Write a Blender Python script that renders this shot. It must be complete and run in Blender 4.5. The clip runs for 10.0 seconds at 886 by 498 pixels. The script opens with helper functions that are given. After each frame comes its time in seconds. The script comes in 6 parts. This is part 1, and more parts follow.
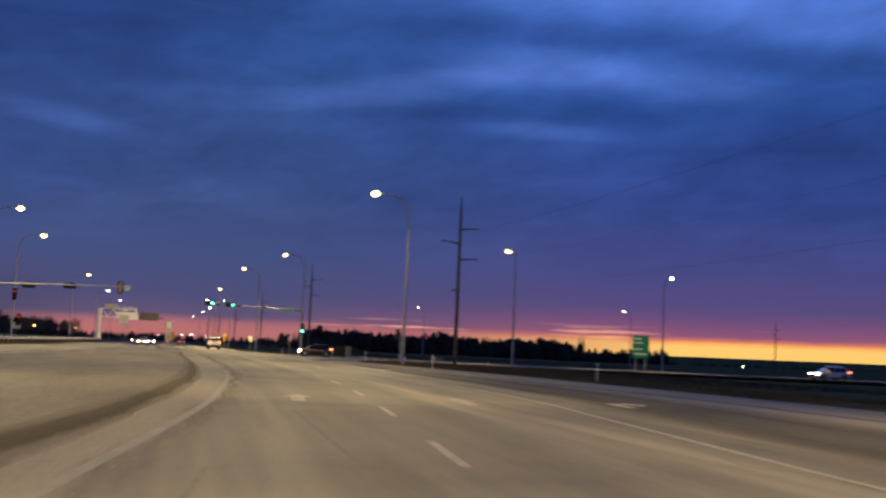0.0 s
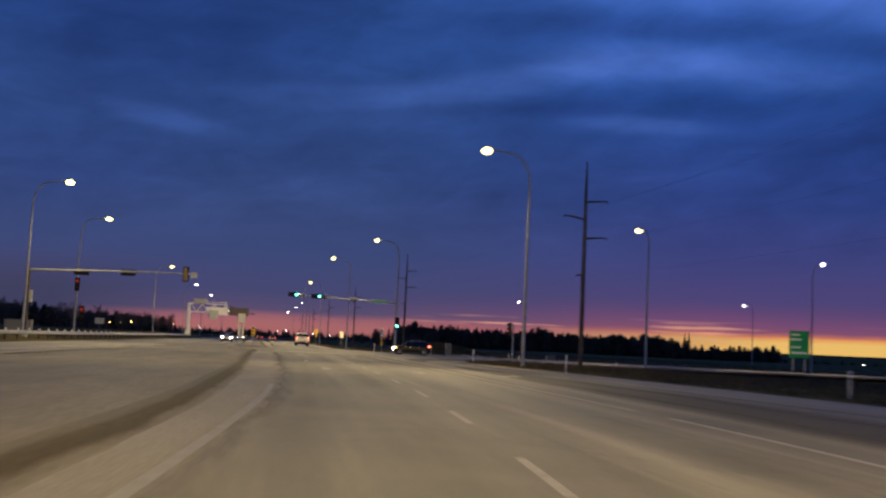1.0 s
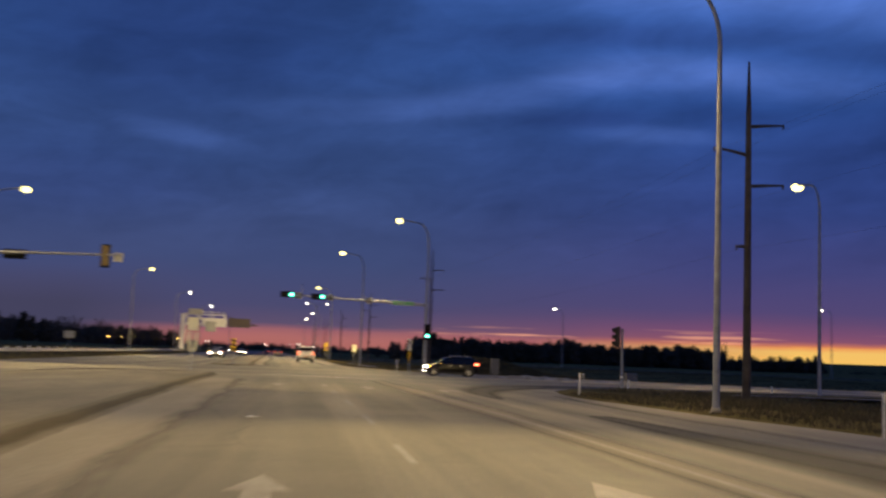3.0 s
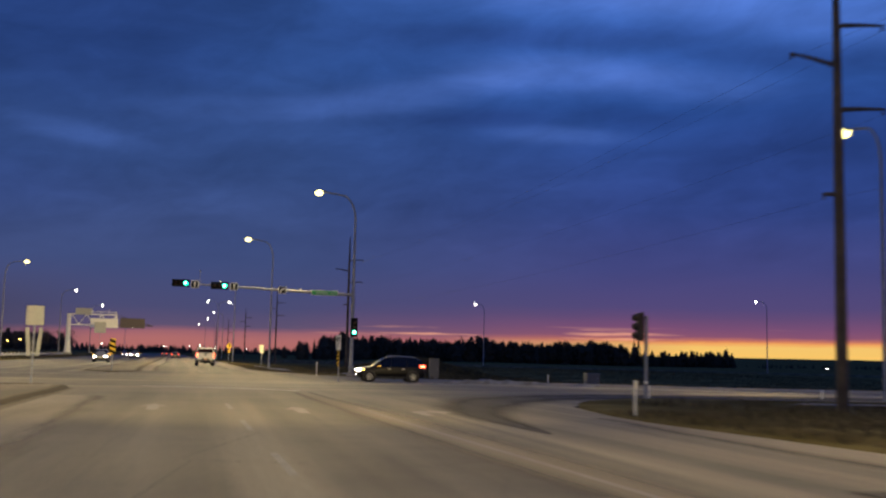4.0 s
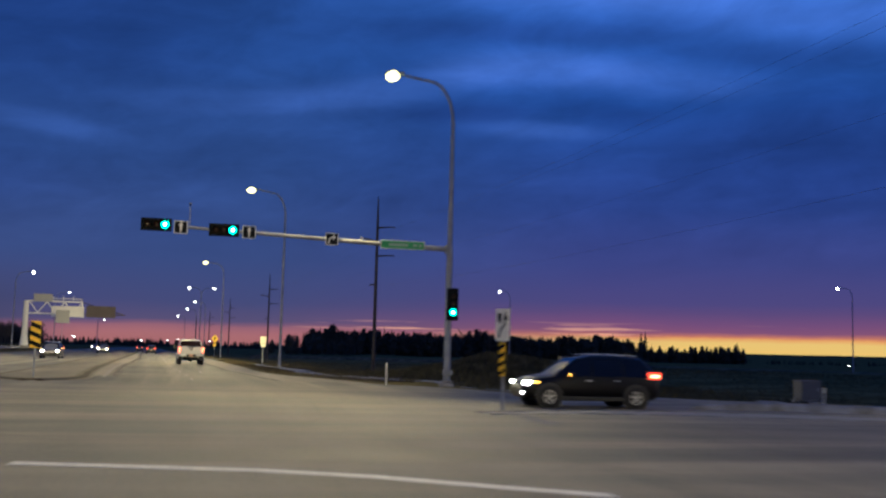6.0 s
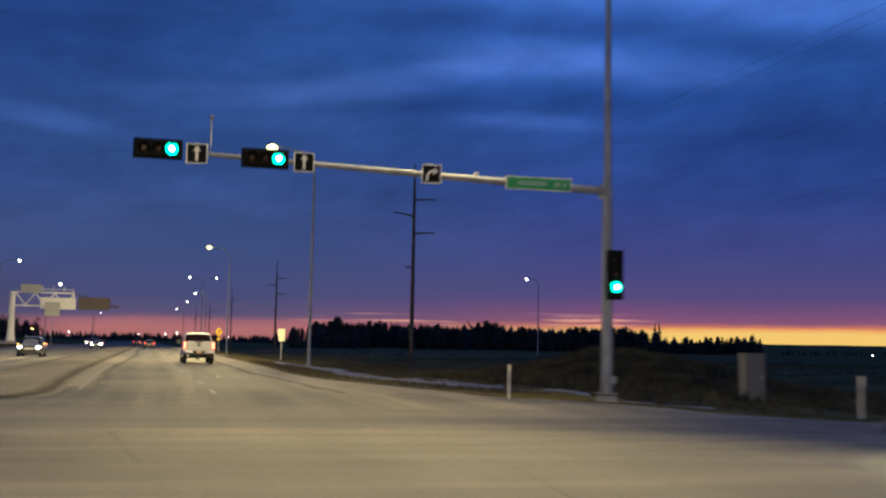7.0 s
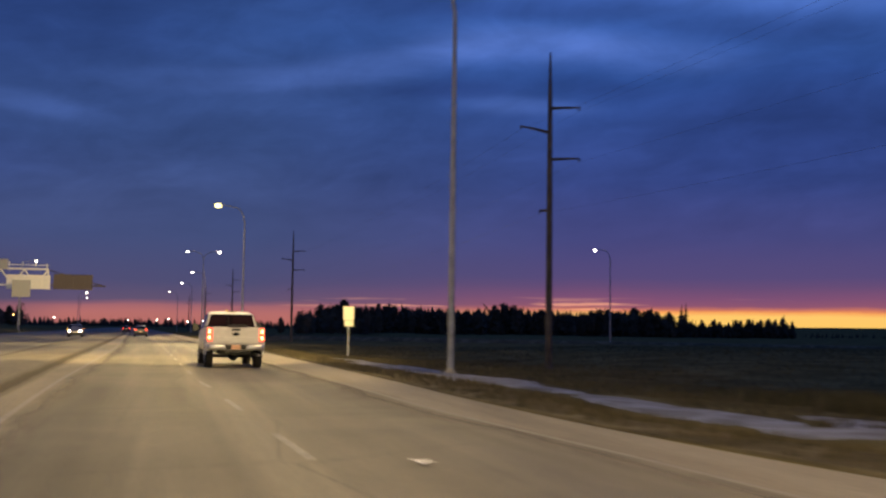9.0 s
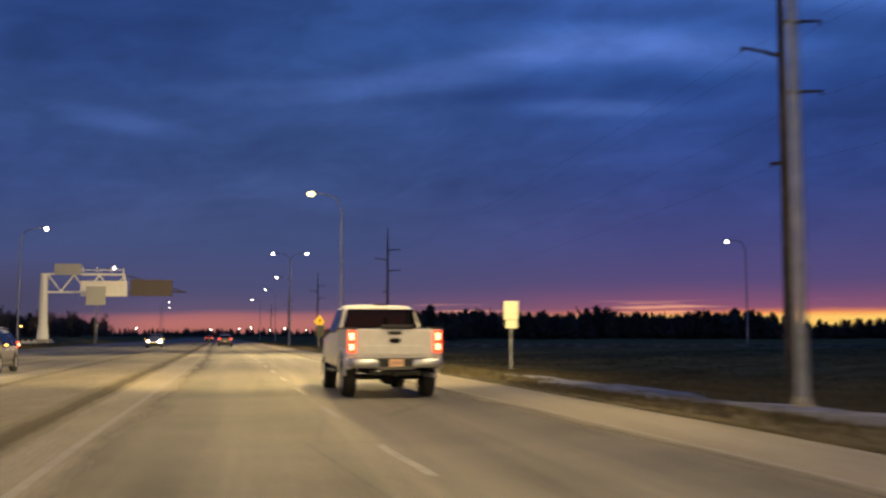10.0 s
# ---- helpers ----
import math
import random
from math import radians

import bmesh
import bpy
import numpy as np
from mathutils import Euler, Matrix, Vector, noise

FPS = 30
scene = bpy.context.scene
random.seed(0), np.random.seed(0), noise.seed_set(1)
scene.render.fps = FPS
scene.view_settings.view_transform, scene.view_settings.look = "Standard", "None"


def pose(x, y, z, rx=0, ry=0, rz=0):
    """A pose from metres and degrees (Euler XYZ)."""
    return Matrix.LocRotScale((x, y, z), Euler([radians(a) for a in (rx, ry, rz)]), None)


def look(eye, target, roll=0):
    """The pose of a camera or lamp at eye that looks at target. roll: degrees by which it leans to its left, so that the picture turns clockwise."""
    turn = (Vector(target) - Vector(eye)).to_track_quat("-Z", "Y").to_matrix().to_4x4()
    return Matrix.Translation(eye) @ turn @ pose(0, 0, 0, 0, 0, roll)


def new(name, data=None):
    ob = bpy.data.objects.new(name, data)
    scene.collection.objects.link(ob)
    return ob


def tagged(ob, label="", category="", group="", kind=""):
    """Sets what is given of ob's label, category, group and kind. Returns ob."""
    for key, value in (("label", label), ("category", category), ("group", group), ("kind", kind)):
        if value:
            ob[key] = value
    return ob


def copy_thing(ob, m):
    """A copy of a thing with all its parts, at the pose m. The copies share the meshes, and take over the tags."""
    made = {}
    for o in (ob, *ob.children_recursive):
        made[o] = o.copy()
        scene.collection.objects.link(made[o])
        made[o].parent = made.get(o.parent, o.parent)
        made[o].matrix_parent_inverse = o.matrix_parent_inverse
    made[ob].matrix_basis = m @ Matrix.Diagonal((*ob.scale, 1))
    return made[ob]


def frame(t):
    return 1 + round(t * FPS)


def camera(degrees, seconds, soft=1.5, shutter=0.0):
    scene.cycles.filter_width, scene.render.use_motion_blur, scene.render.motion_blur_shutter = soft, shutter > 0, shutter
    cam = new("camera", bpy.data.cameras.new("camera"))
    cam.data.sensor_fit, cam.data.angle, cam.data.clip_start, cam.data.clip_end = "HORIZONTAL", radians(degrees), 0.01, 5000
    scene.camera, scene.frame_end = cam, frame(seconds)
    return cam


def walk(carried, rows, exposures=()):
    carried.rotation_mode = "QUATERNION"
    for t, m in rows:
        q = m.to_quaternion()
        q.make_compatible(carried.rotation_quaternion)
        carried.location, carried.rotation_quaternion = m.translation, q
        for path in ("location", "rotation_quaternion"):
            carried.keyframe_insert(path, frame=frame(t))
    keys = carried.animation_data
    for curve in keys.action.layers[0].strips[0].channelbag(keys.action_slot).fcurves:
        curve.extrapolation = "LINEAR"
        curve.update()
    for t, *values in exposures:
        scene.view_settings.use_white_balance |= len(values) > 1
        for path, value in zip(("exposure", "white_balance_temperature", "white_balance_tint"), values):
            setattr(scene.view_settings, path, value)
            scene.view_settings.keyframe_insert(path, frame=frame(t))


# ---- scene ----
from mathutils.bvhtree import BVHTree

cam = camera(45.9, 10.0, soft=2.3, shutter=0.6)
PATH = [
    (0, (-2.177, -0.381, 1.149), (-1.73, 1.558, 1.347), 2.6),
    (0.5, (-1.14, 8.302, 1.173), (-0.801, 10.263, 1.364), 2.7),
    (1, (-0.396, 17.217, 1.216), (-0.124, 19.19, 1.399), 2.7),
    (1.5, (0.266, 25.626, 1.28), (0.479, 27.606, 1.464), 2.8),
    (2, (0.799, 33.893, 1.33), (0.977, 35.876, 1.523), 2.8),
    (2.5, (1.111, 42.491, 1.403), (1.279, 44.474, 1.606), 2.5),
    (3, (1.459, 50.786, 1.453), (1.703, 52.76, 1.658), 2.2),
    (3.2, (1.555, 54.16, 1.45), (1.871, 56.125, 1.654), 1.9),
    (4.3, (1.673, 72.771, 1.465), (2.103, 74.713, 1.678), 1.4),
    (4.5, (1.638, 76.163, 1.463), (2.075, 78.103, 1.68), 1.5),
    (5, (1.417, 84.661, 1.418), (1.88, 86.595, 1.634), 1.5),
    (5.5, (1.137, 93.049, 1.438), (1.597, 94.984, 1.648), 1.5),
    (5.7, (1.01, 96.388, 1.441), (1.473, 98.323, 1.648), 1.5),
    (6.8, (0.364, 114.882, 1.516), (0.824, 116.819, 1.699), 1.4),
    (7, (0.204, 118.348, 1.519), (0.673, 120.283, 1.704), 1.1),
    (7.5, (-0.151, 127.252, 1.543), (0.341, 129.184, 1.701), 1.0),
    (8, (-0.427, 135.996, 1.57), (0.072, 137.927, 1.713), 1.3),
    (8.5, (-0.773, 144.352, 1.551), (-0.279, 146.284, 1.695), 1.1),
    (9, (-1.092, 152.639, 1.499), (-0.604, 154.572, 1.655), 0.8),
    (9.5, (-1.501, 161.113, 1.398), (-1.077, 163.06, 1.565), 0.1),
    (10, (-1.953, 169.426, 1.368), (-1.606, 171.389, 1.534), -0.1),
]
walk(cam, [(t, look(eye, target, roll)) for t, eye, target, roll in PATH],
     [(0, 0.1, 6800, 10), (0.5, -0.05, 6600, 10), (1.0, -0.2, 6400, 10), (1.5, -0.18, 6400, 9), (2.0, 0.0, 6450, 8), (2.5, -0.05, 7000, 7), (3.2, -0.1, 7100, 9), (4.5, 0.0, 6300, 5), (5.5, -0.1, 5700, 4),
      (7.0, 0.0, 6250, 3), (7.5, 0.18, 6950, 5), (8.0, 0.25, 7500, 10), (8.5, 0.12, 7500, 10), (9.0, 0.05, 7200, 10), (10, 0.05, 7200, 8)])


# ---- light ----
def lin(r, g, b):
    """Linear colour from 0-255 display values."""
    return tuple((c / 255 / 12.92) if c < 10.3 else ((c / 255 + 0.055) / 1.055) ** 2.4 for c in (r, g, b))


class Nodes:
    """Short way to wire a node tree."""

    def __init__(self, tree):
        self.tree = tree
        tree.nodes.clear()

    def add(self, kind, **inputs):
        n = self.tree.nodes.new(kind)
        return self.fill(n, inputs)

    def fill(self, n, inputs):
        for key, value in inputs.items():
            socket = n.inputs[int(key[1:])] if key[0] == "i" and key[1:].isdigit() else n.inputs[key.replace("_", " ")]
            self.put(socket, value)
        return n

    def put(self, socket, value):
        if isinstance(value, bpy.types.NodeSocket):
            self.tree.links.new(value, socket)
        elif isinstance(value, bpy.types.Node):
            self.tree.links.new(value.outputs[0], socket)
        elif isinstance(value, tuple) and len(value) == 3 and socket.type == "RGBA":
            socket.default_value = (*value, 1)
        else:
            socket.default_value = value

    def math(self, op, a, b=0.0, c=None):
        n = self.tree.nodes.new("ShaderNodeMath")
        n.operation = op
        self.put(n.inputs[0], a)
        self.put(n.inputs[1], b)
        if c is not None:
            self.put(n.inputs[2], c)
        return n.outputs[0]

    def mix(self, f, a, b, blend="MIX"):
        n = self.tree.nodes.new("ShaderNodeMix")
        n.data_type, n.blend_type = "RGBA", blend
        self.put(n.inputs[0], f)
        self.put(n.inputs[6], a)
        self.put(n.inputs[7], b)
        return n.outputs[2]

    def ramp(self, f, stops, mode="LINEAR"):
        n = self.tree.nodes.new("ShaderNodeValToRGB")
        n.color_ramp.interpolation = mode
        els = n.color_ramp.elements
        while len(els) < len(stops):
            els.new(0.5)
        for el, (at, col) in zip(els, stops):
            el.position, el.color = at, (*col, 1) if isinstance(col, tuple) else (col, col, col, 1)
        self.put(n.inputs[0], f)
        return n.outputs[0]

    def noise(self, vec, scale, detail=4.0, rough=0.55, distort=0.0):
        n = self.add("ShaderNodeTexNoise", Scale=scale, Detail=detail, Roughness=rough, Distortion=distort)
        self.put(n.inputs["Vector"], vec)
        return n.outputs[0]


def make_sky():
    """Dusk: deep blue cloud deck, purple lower down, an orange strip along the horizon."""
    world = bpy.data.worlds.new("dusk_sky")
    scene.world = world
    world.use_nodes = True
    N = Nodes(world.node_tree)
    way = N.add("ShaderNodeSeparateXYZ", Vector=N.add("ShaderNodeTexCoord").outputs["Generated"])
    x, y, z = way.outputs
    el = N.math("MULTIPLY", N.math("ARCSINE", z), 57.2958)
    az = N.math("MULTIPLY", N.math("ARCTAN2", x, y), 57.2958)
    flat = N.add("ShaderNodeCombineXYZ", X=N.math("MULTIPLY", az, 0.05), Y=N.math("MULTIPLY", el, 0.16), Z=0.0).outputs[0]
    wisp = N.noise(flat, 1.1, 6.0, 0.55, 0.6)
    deck = N.noise(flat, 0.45, 3.0, 0.5, 0.3)
    # wavy borders of the colour bands
    wob = N.math("ADD", el, N.math("MULTIPLY", N.math("SUBTRACT", wisp, 0.5), 0.8))
    e = N.math("DIVIDE", wob, 40.0)
    west = N.ramp(e, [(0.0, lin(206, 110, 92)), (0.016, lin(194, 106, 104)), (0.03, lin(156, 92, 114)), (0.046, lin(128, 82, 122)), (0.062, lin(102, 77, 124)),
                      (0.075, lin(86, 75, 128)), (0.125, lin(69, 73, 134)), (0.2, lin(54, 73, 142)), (0.34, lin(43, 80, 156)), (0.5, lin(64, 110, 202)), (1.0, lin(48, 86, 162))])
    dark = N.ramp(e, [(0.0, lin(178, 110, 106)), (0.018, lin(182, 112, 114)), (0.027, lin(164, 104, 116)), (0.034, lin(98, 84, 118)), (0.06, lin(78, 79, 122)),
                      (0.12, lin(66, 80, 130)), (0.25, lin(54, 79, 138)), (0.4, lin(45, 77, 142)), (1.0, lin(46, 77, 148))])
    side = N.math("SMOOTH_MIN", 1.0, N.math("MAXIMUM", 0.0, N.math("DIVIDE", N.math("SUBTRACT", az, 4.0), 18.0)), 0.1)
    back = N.math("LESS_THAN", y, -0.2)
    side = N.math("MULTIPLY", side, N.math("SUBTRACT", 1.0, N.math("MULTIPLY", back, 0.8)))
    col = N.mix(side, dark, west)
    left = N.ramp(N.math("DIVIDE", N.math("ADD", az, 40.0), 80.0), [(0.345, 1.0), (0.43, 0.0)])
    col = N.mix(N.math("MULTIPLY", left, N.ramp(e, [(0.055, 0.97), (0.1, 0.0)])), col, lin(70, 70, 102))
    # bright orange strip low in the sunset
    rim = N.noise(N.add("ShaderNodeCombineXYZ", X=N.math("MULTIPLY", az, 0.22), Y=N.math("MULTIPLY", el, 0.8), Z=11.0).outputs[0], 1.0, 5.0, 0.6)
    low = N.math("ADD", el, N.math("MULTIPLY", N.math("SUBTRACT", rim, 0.5), 0.42))
    strip = N.ramp(N.math("DIVIDE", low, 4.0), [(0.0, 0.8), (0.12, 1.0), (0.29, 0.95), (0.335, 0.35), (0.37, 0.0)])
    where = N.ramp(N.math("DIVIDE", N.math("ADD", az, 10.0), 100.0), [(0.22, 0.0), (0.31, 0.6), (0.36, 1.0), (0.75, 1.0), (0.95, 0.0)])
    glowing = N.ramp(N.math("DIVIDE", low, 4.0), [(0.0, lin(244, 150, 84)), (0.1, lin(255, 204, 112)), (0.24, lin(255, 206, 116)), (0.32, lin(248, 146, 88))])
    col = N.mix(N.math("MULTIPLY", strip, where), col, glowing)
    # pink streaks just over it
    fine = N.noise(N.add("ShaderNodeCombineXYZ", X=N.math("MULTIPLY", az, 0.16), Y=N.math("MULTIPLY", el, 3.4), Z=3.0).outputs[0], 1.0, 3.0)
    bank = N.math("MULTIPLY", N.ramp(N.math("DIVIDE", el, 4.0), [(0.2, 0.0), (0.28, 0.9), (0.4, 0.7), (0.48, 0.0)]), N.ramp(N.math("DIVIDE", az, 50.0), [(0.08, 0.0), (0.2, 1.0), (0.55, 1.0), (0.7, 0.0)]))
    col = N.mix(N.math("MULTIPLY", N.math("MULTIPLY", bank, N.ramp(fine, [(0.55, 0.0), (0.66, 1.0)])), 0.85), col, lin(255, 178, 150))

    # cloud streaks: lighter and darker long patches with ragged borders
    ragged = N.math("ADD", el, N.math("MULTIPLY", N.math("SUBTRACT", wisp, 0.5), 1.5))

    def patch(a, h, wa, wh, tilt=0.0):
        da = N.math("SUBTRACT", az, a)
        u = N.math("DIVIDE", da, wa)
        v = N.math("DIVIDE", N.math("SUBTRACT", N.math("SUBTRACT", ragged, h), N.math("MULTIPLY", da, tilt)), wh)
        r = N.math("ADD", N.math("MULTIPLY", u, u), N.math("MULTIPLY", v, v))
        return N.math("POWER", 2.718, N.math("MULTIPLY", N.math("POWER", r, 1.5), -1.0))

    frill = N.ramp(wisp, [(0.3, 0.45), (0.62, 1.0)])
    light = 0.0
    for a, h, wa, wh, tilt, much in ((10.5, 14.3, 6.5, 0.9, 0.16, 0.55), (18.5, 15.5, 5.5, 1.0, 0.0, 0.9), (25.5, 14.9, 5.0, 0.9, -0.08, 0.4), (-7.8, 11.4, 3.4, 0.6, -0.1, 0.3),
                                     (18.6, 12.3, 3.5, 0.5, -0.03, 0.45), (19.0, 20.7, 12.0, 1.7, -0.03, 1.1), (33.0, 18.4, 9.0, 1.5, -0.12, 0.6), (2.0, 13.2, 7.0, 0.7, 0.06, 0.25)):
        light = N.math("ADD", light, N.math("MULTIPLY", patch(a, h, wa, wh, tilt), much))
    light = N.math("MULTIPLY", N.math("MULTIPLY", light, frill), 0.62)
    shade = 0.0
    for a, h, wa, wh, tilt, much in ((14.5, 13.1, 4.2, 0.55, 0.04, 0.8), (22.5, 13.3, 3.0, 0.6, -0.1, 0.5), (19.0, 17.6, 10.0, 0.85, 0.02, 0.9), (31.0, 16.2, 7.0, 0.9, -0.08, 0.7), (-8.0, 16.5, 9.0, 4.0, 0.05, 0.9), (-13.0, 8.5, 8.0, 2.4, 0.0, 0.6),
                                     (33.0, 11.0, 9.0, 3.5, 0.0, 1.0)):
        shade = N.math("ADD", shade, N.math("MULTIPLY", patch(a, h, wa, wh, tilt), much))
    shade = N.math("MULTIPLY", N.math("ADD", shade, N.math("MULTIPLY", N.math("SUBTRACT", deck, 0.45), 1.1)), 0.5)
    up = N.ramp(N.math("DIVIDE", el, 20.0), [(0.18, 0.0), (0.4, 1.0)])
    col = N.mix(N.math("MULTIPLY", N.math("MAXIMUM", shade, 0.0), up), col, lin(34, 54, 116))
    col = N.mix(N.math("MULTIPLY", light, up), col, lin(96, 134, 228))
    # soft mottling of the cloud deck
    flow = N.add("ShaderNodeCombineXYZ", X=N.math("MULTIPLY", az, 0.11), Y=N.math("SUBTRACT", N.math("MULTIPLY", el, 0.42), N.math("MULTIPLY", az, 0.03)), Z=7.0).outputs[0]
    mott = N.math("ADD", N.math("MULTIPLY", N.noise(flow, 1.0, 5.0, 0.55, 0.35), 0.65), N.math("MULTIPLY", N.noise(flow, 0.33, 3.0, 0.5, 0.5), 0.35))
    puff = N.add("ShaderNodeCombineXYZ", X=N.math("MULTIPLY", az, 0.24), Y=N.math("SUBTRACT", N.math("MULTIPLY", el, 0.5), N.math("MULTIPLY", az, 0.06)), Z=21.0).outputs[0]
    mott = N.math("ADD", N.math("MULTIPLY", mott, 0.62), N.math("MULTIPLY", N.noise(puff, 0.9, 7.0, 0.6, 0.5), 0.38))
    band = N.ramp(mott, [(0.33, 0.72), (0.5, 1.0), (0.68, 1.36)])
    col = N.mix(up, col, N.mix(1.0, col, band, "MULTIPLY"))
    # land below the horizon
    col = N.mix(N.math("LESS_THAN", el, -0.3), col, lin(30, 28, 34))
    N.add("ShaderNodeOutputWorld", Surface=N.add("ShaderNodeBackground", Color=col, Strength=0.95))


make_sky()
# afterglow where the sun has set
glow = new("afterglow_sun", bpy.data.lights.new("afterglow_sun", "SUN"))
glow.data.energy, glow.data.angle, glow.data.color = 0.12, radians(20), (1.0, 0.62, 0.38)
glow.matrix_basis = look((0, 0, 0), (-0.6, -0.75, -0.07))
scene.view_settings.exposure = 0.0
LAMP_WATTS = 25000.0
LAMP_COLOUR = (1.0, 0.755, 0.34)


# ---- materials ----
def material(name, colours, rough=0.8, metal=0.0, scale=1.0, grain=30.0, bump=0.15, stretch=(1, 1, 1), spec=0.4, per_object=0.0, patchy=(0.35, 0.65), coord="Object"):
    """A surface that drifts between colours at two scales, with a fine relief."""
    m = bpy.data.materials.new(name)
    m.use_nodes = True
    N = Nodes(m.node_tree)
    co = N.add("ShaderNodeMapping", Vector=N.add("ShaderNodeTexCoord").outputs[coord])
    co.inputs["Scale"].default_value = stretch
    large = N.noise(co, scale, 4.0, 0.6, 0.2)
    small = N.noise(co, grain, 3.0, 0.6)
    col = N.ramp(large, [(patchy[0] + (patchy[1] - patchy[0]) * i / max(1, len(colours) - 1), c) for i, c in enumerate(colours)])
    col = N.mix(0.35, col, N.ramp(small, [(0.3, 0.55), (0.7, 1.35)]), "MULTIPLY")
    if per_object:
        r = N.add("ShaderNodeObjectInfo").outputs["Random"]
        col = N.mix(1.0, col, N.ramp(r, [(0.0, 1 - per_object), (1.0, 1 + per_object)]), "MULTIPLY")
    b = N.add("ShaderNodeBump", Strength=bump, Distance=0.02, Height=N.math("ADD", small, N.math("MULTIPLY", large, 0.4)))
    s = N.add("ShaderNodeBsdfPrincipled", Base_Color=col, Metallic=metal, Normal=b)
    s.inputs["Specular IOR Level"].default_value = spec
    N.put(s.inputs["Roughness"], N.ramp(large, [(0.2, max(0.03, rough - 0.1)), (0.8, min(1.0, rough + 0.1))]))
    N.add("ShaderNodeOutputMaterial", Surface=s)
    return m


def drifting_dust():
    """Sand blown over the asphalt, thinning out raggedly towards the lanes."""
    m = bpy.data.materials.new("sandy_shoulder")
    m.use_nodes = True
    N = Nodes(m.node_tree)
    co = N.add("ShaderNodeMapping", Vector=N.add("ShaderNodeTexCoord").outputs["Object"])
    co.inputs["Scale"].default_value = (1, 0.14, 1)
    large, fine = N.noise(co, 0.55, 4.0, 0.6, 0.2), N.noise(co, 22.0, 3.0, 0.6)
    col = N.ramp(large, [(0.3, (0.19, 0.163, 0.124)), (0.5, (0.255, 0.22, 0.167)), (0.7, (0.315, 0.272, 0.208))])
    col = N.mix(0.35, col, N.ramp(fine, [(0.3, 0.6), (0.7, 1.3)]), "MULTIPLY")
    reach = N.add("ShaderNodeSeparateXYZ", Vector=N.add("ShaderNodeUVMap").outputs[0]).outputs[0]
    ragged = N.math("ADD", reach, N.math("MULTIPLY", N.math("SUBTRACT", N.noise(co, 1.6, 5.0, 0.65), 0.5), 0.55))
    s = N.add("ShaderNodeBsdfPrincipled", Base_Color=col, Roughness=0.92, Alpha=N.ramp(ragged, [(0.2, 0.0), (0.75, 1.0)], "EASE"), Normal=N.add("ShaderNodeBump", Strength=0.3, Distance=0.02, Height=fine))
    s.inputs["Specular IOR Level"].default_value = 0.3
    N.add("ShaderNodeOutputMaterial", Surface=s)
    return m


def banded_edge():
    """Kerb strip: sand at its foot, darker brown on its face, dead grass on top, the borders ragged."""
    m = bpy.data.materials.new("soil_over_kerb")
    m.use_nodes = True
    N = Nodes(m.node_tree)
    co = N.add("ShaderNodeMapping", Vector=N.add("ShaderNodeTexCoord").outputs["Object"])
    co.inputs["Scale"].default_value = (1, 0.16, 1)
    large, fine = N.noise(co, 1.3, 5.0, 0.65, 0.3), N.noise(co, 20.0, 3.0, 0.6)
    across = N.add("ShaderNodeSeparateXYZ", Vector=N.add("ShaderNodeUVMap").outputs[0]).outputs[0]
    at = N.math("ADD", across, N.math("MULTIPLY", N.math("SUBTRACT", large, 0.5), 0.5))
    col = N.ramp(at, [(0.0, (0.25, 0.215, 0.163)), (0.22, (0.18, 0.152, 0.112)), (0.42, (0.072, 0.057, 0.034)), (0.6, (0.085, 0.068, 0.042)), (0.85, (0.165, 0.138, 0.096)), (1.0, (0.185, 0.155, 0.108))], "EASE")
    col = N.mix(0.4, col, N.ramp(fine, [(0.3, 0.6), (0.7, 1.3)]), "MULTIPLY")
    s = N.add("ShaderNodeBsdfPrincipled", Base_Color=col, Roughness=0.95, Normal=N.add("ShaderNodeBump", Strength=0.5, Distance=0.03, Height=N.math("ADD", fine, large)))
    s.inputs["Specular IOR Level"].default_value = 0.15
    N.add("ShaderNodeOutputMaterial", Surface=s)
    return m


def feathered(name, colours, reach, rough=0.92, grow=(1, 0.1, 1)):
    """A strip of other ground that thins out raggedly towards both of its edges."""
    m = bpy.data.materials.new(name)
    m.use_nodes = True
    N = Nodes(m.node_tree)
    co = N.add("ShaderNodeTexCoord").outputs["Object"]
    longwise = N.add("ShaderNodeMapping", Vector=co)
    longwise.inputs["Scale"].default_value = grow
    large, fine, grit = N.noise(longwise, 0.5, 4.0, 0.6, 0.3), N.noise(co, 18.0, 3.0, 0.65), N.noise(co, 60.0, 2.0, 0.7)
    col = N.ramp(large, [(0.32, colours[0]), (0.66, colours[1])])
    col = N.mix(0.4, col, N.ramp(fine, [(0.3, 0.6), (0.7, 1.35)]), "MULTIPLY")
    across = N.add("ShaderNodeSeparateXYZ", Vector=N.add("ShaderNodeUVMap").outputs[0]).outputs[0]
    inner = N.math("SUBTRACT", 1.0, N.math("ABSOLUTE", N.math("SUBTRACT", N.math("MULTIPLY", across, 2.0), 1.0)))
    inner = N.math("ADD", inner, N.math("MULTIPLY", N.math("SUBTRACT", large, 0.5), 0.5))
    s = N.add("ShaderNodeBsdfPrincipled", Base_Color=col, Roughness=rough, Alpha=N.ramp(inner, [(0.05, 0.0), (reach, 0.9)], "EASE"), Normal=N.add("ShaderNodeBump", Strength=0.3, Distance=0.012, Height=N.math("ADD", fine, grit)))
    s.inputs["Specular IOR Level"].default_value = 0.25
    N.add("ShaderNodeOutputMaterial", Surface=s)
    return m


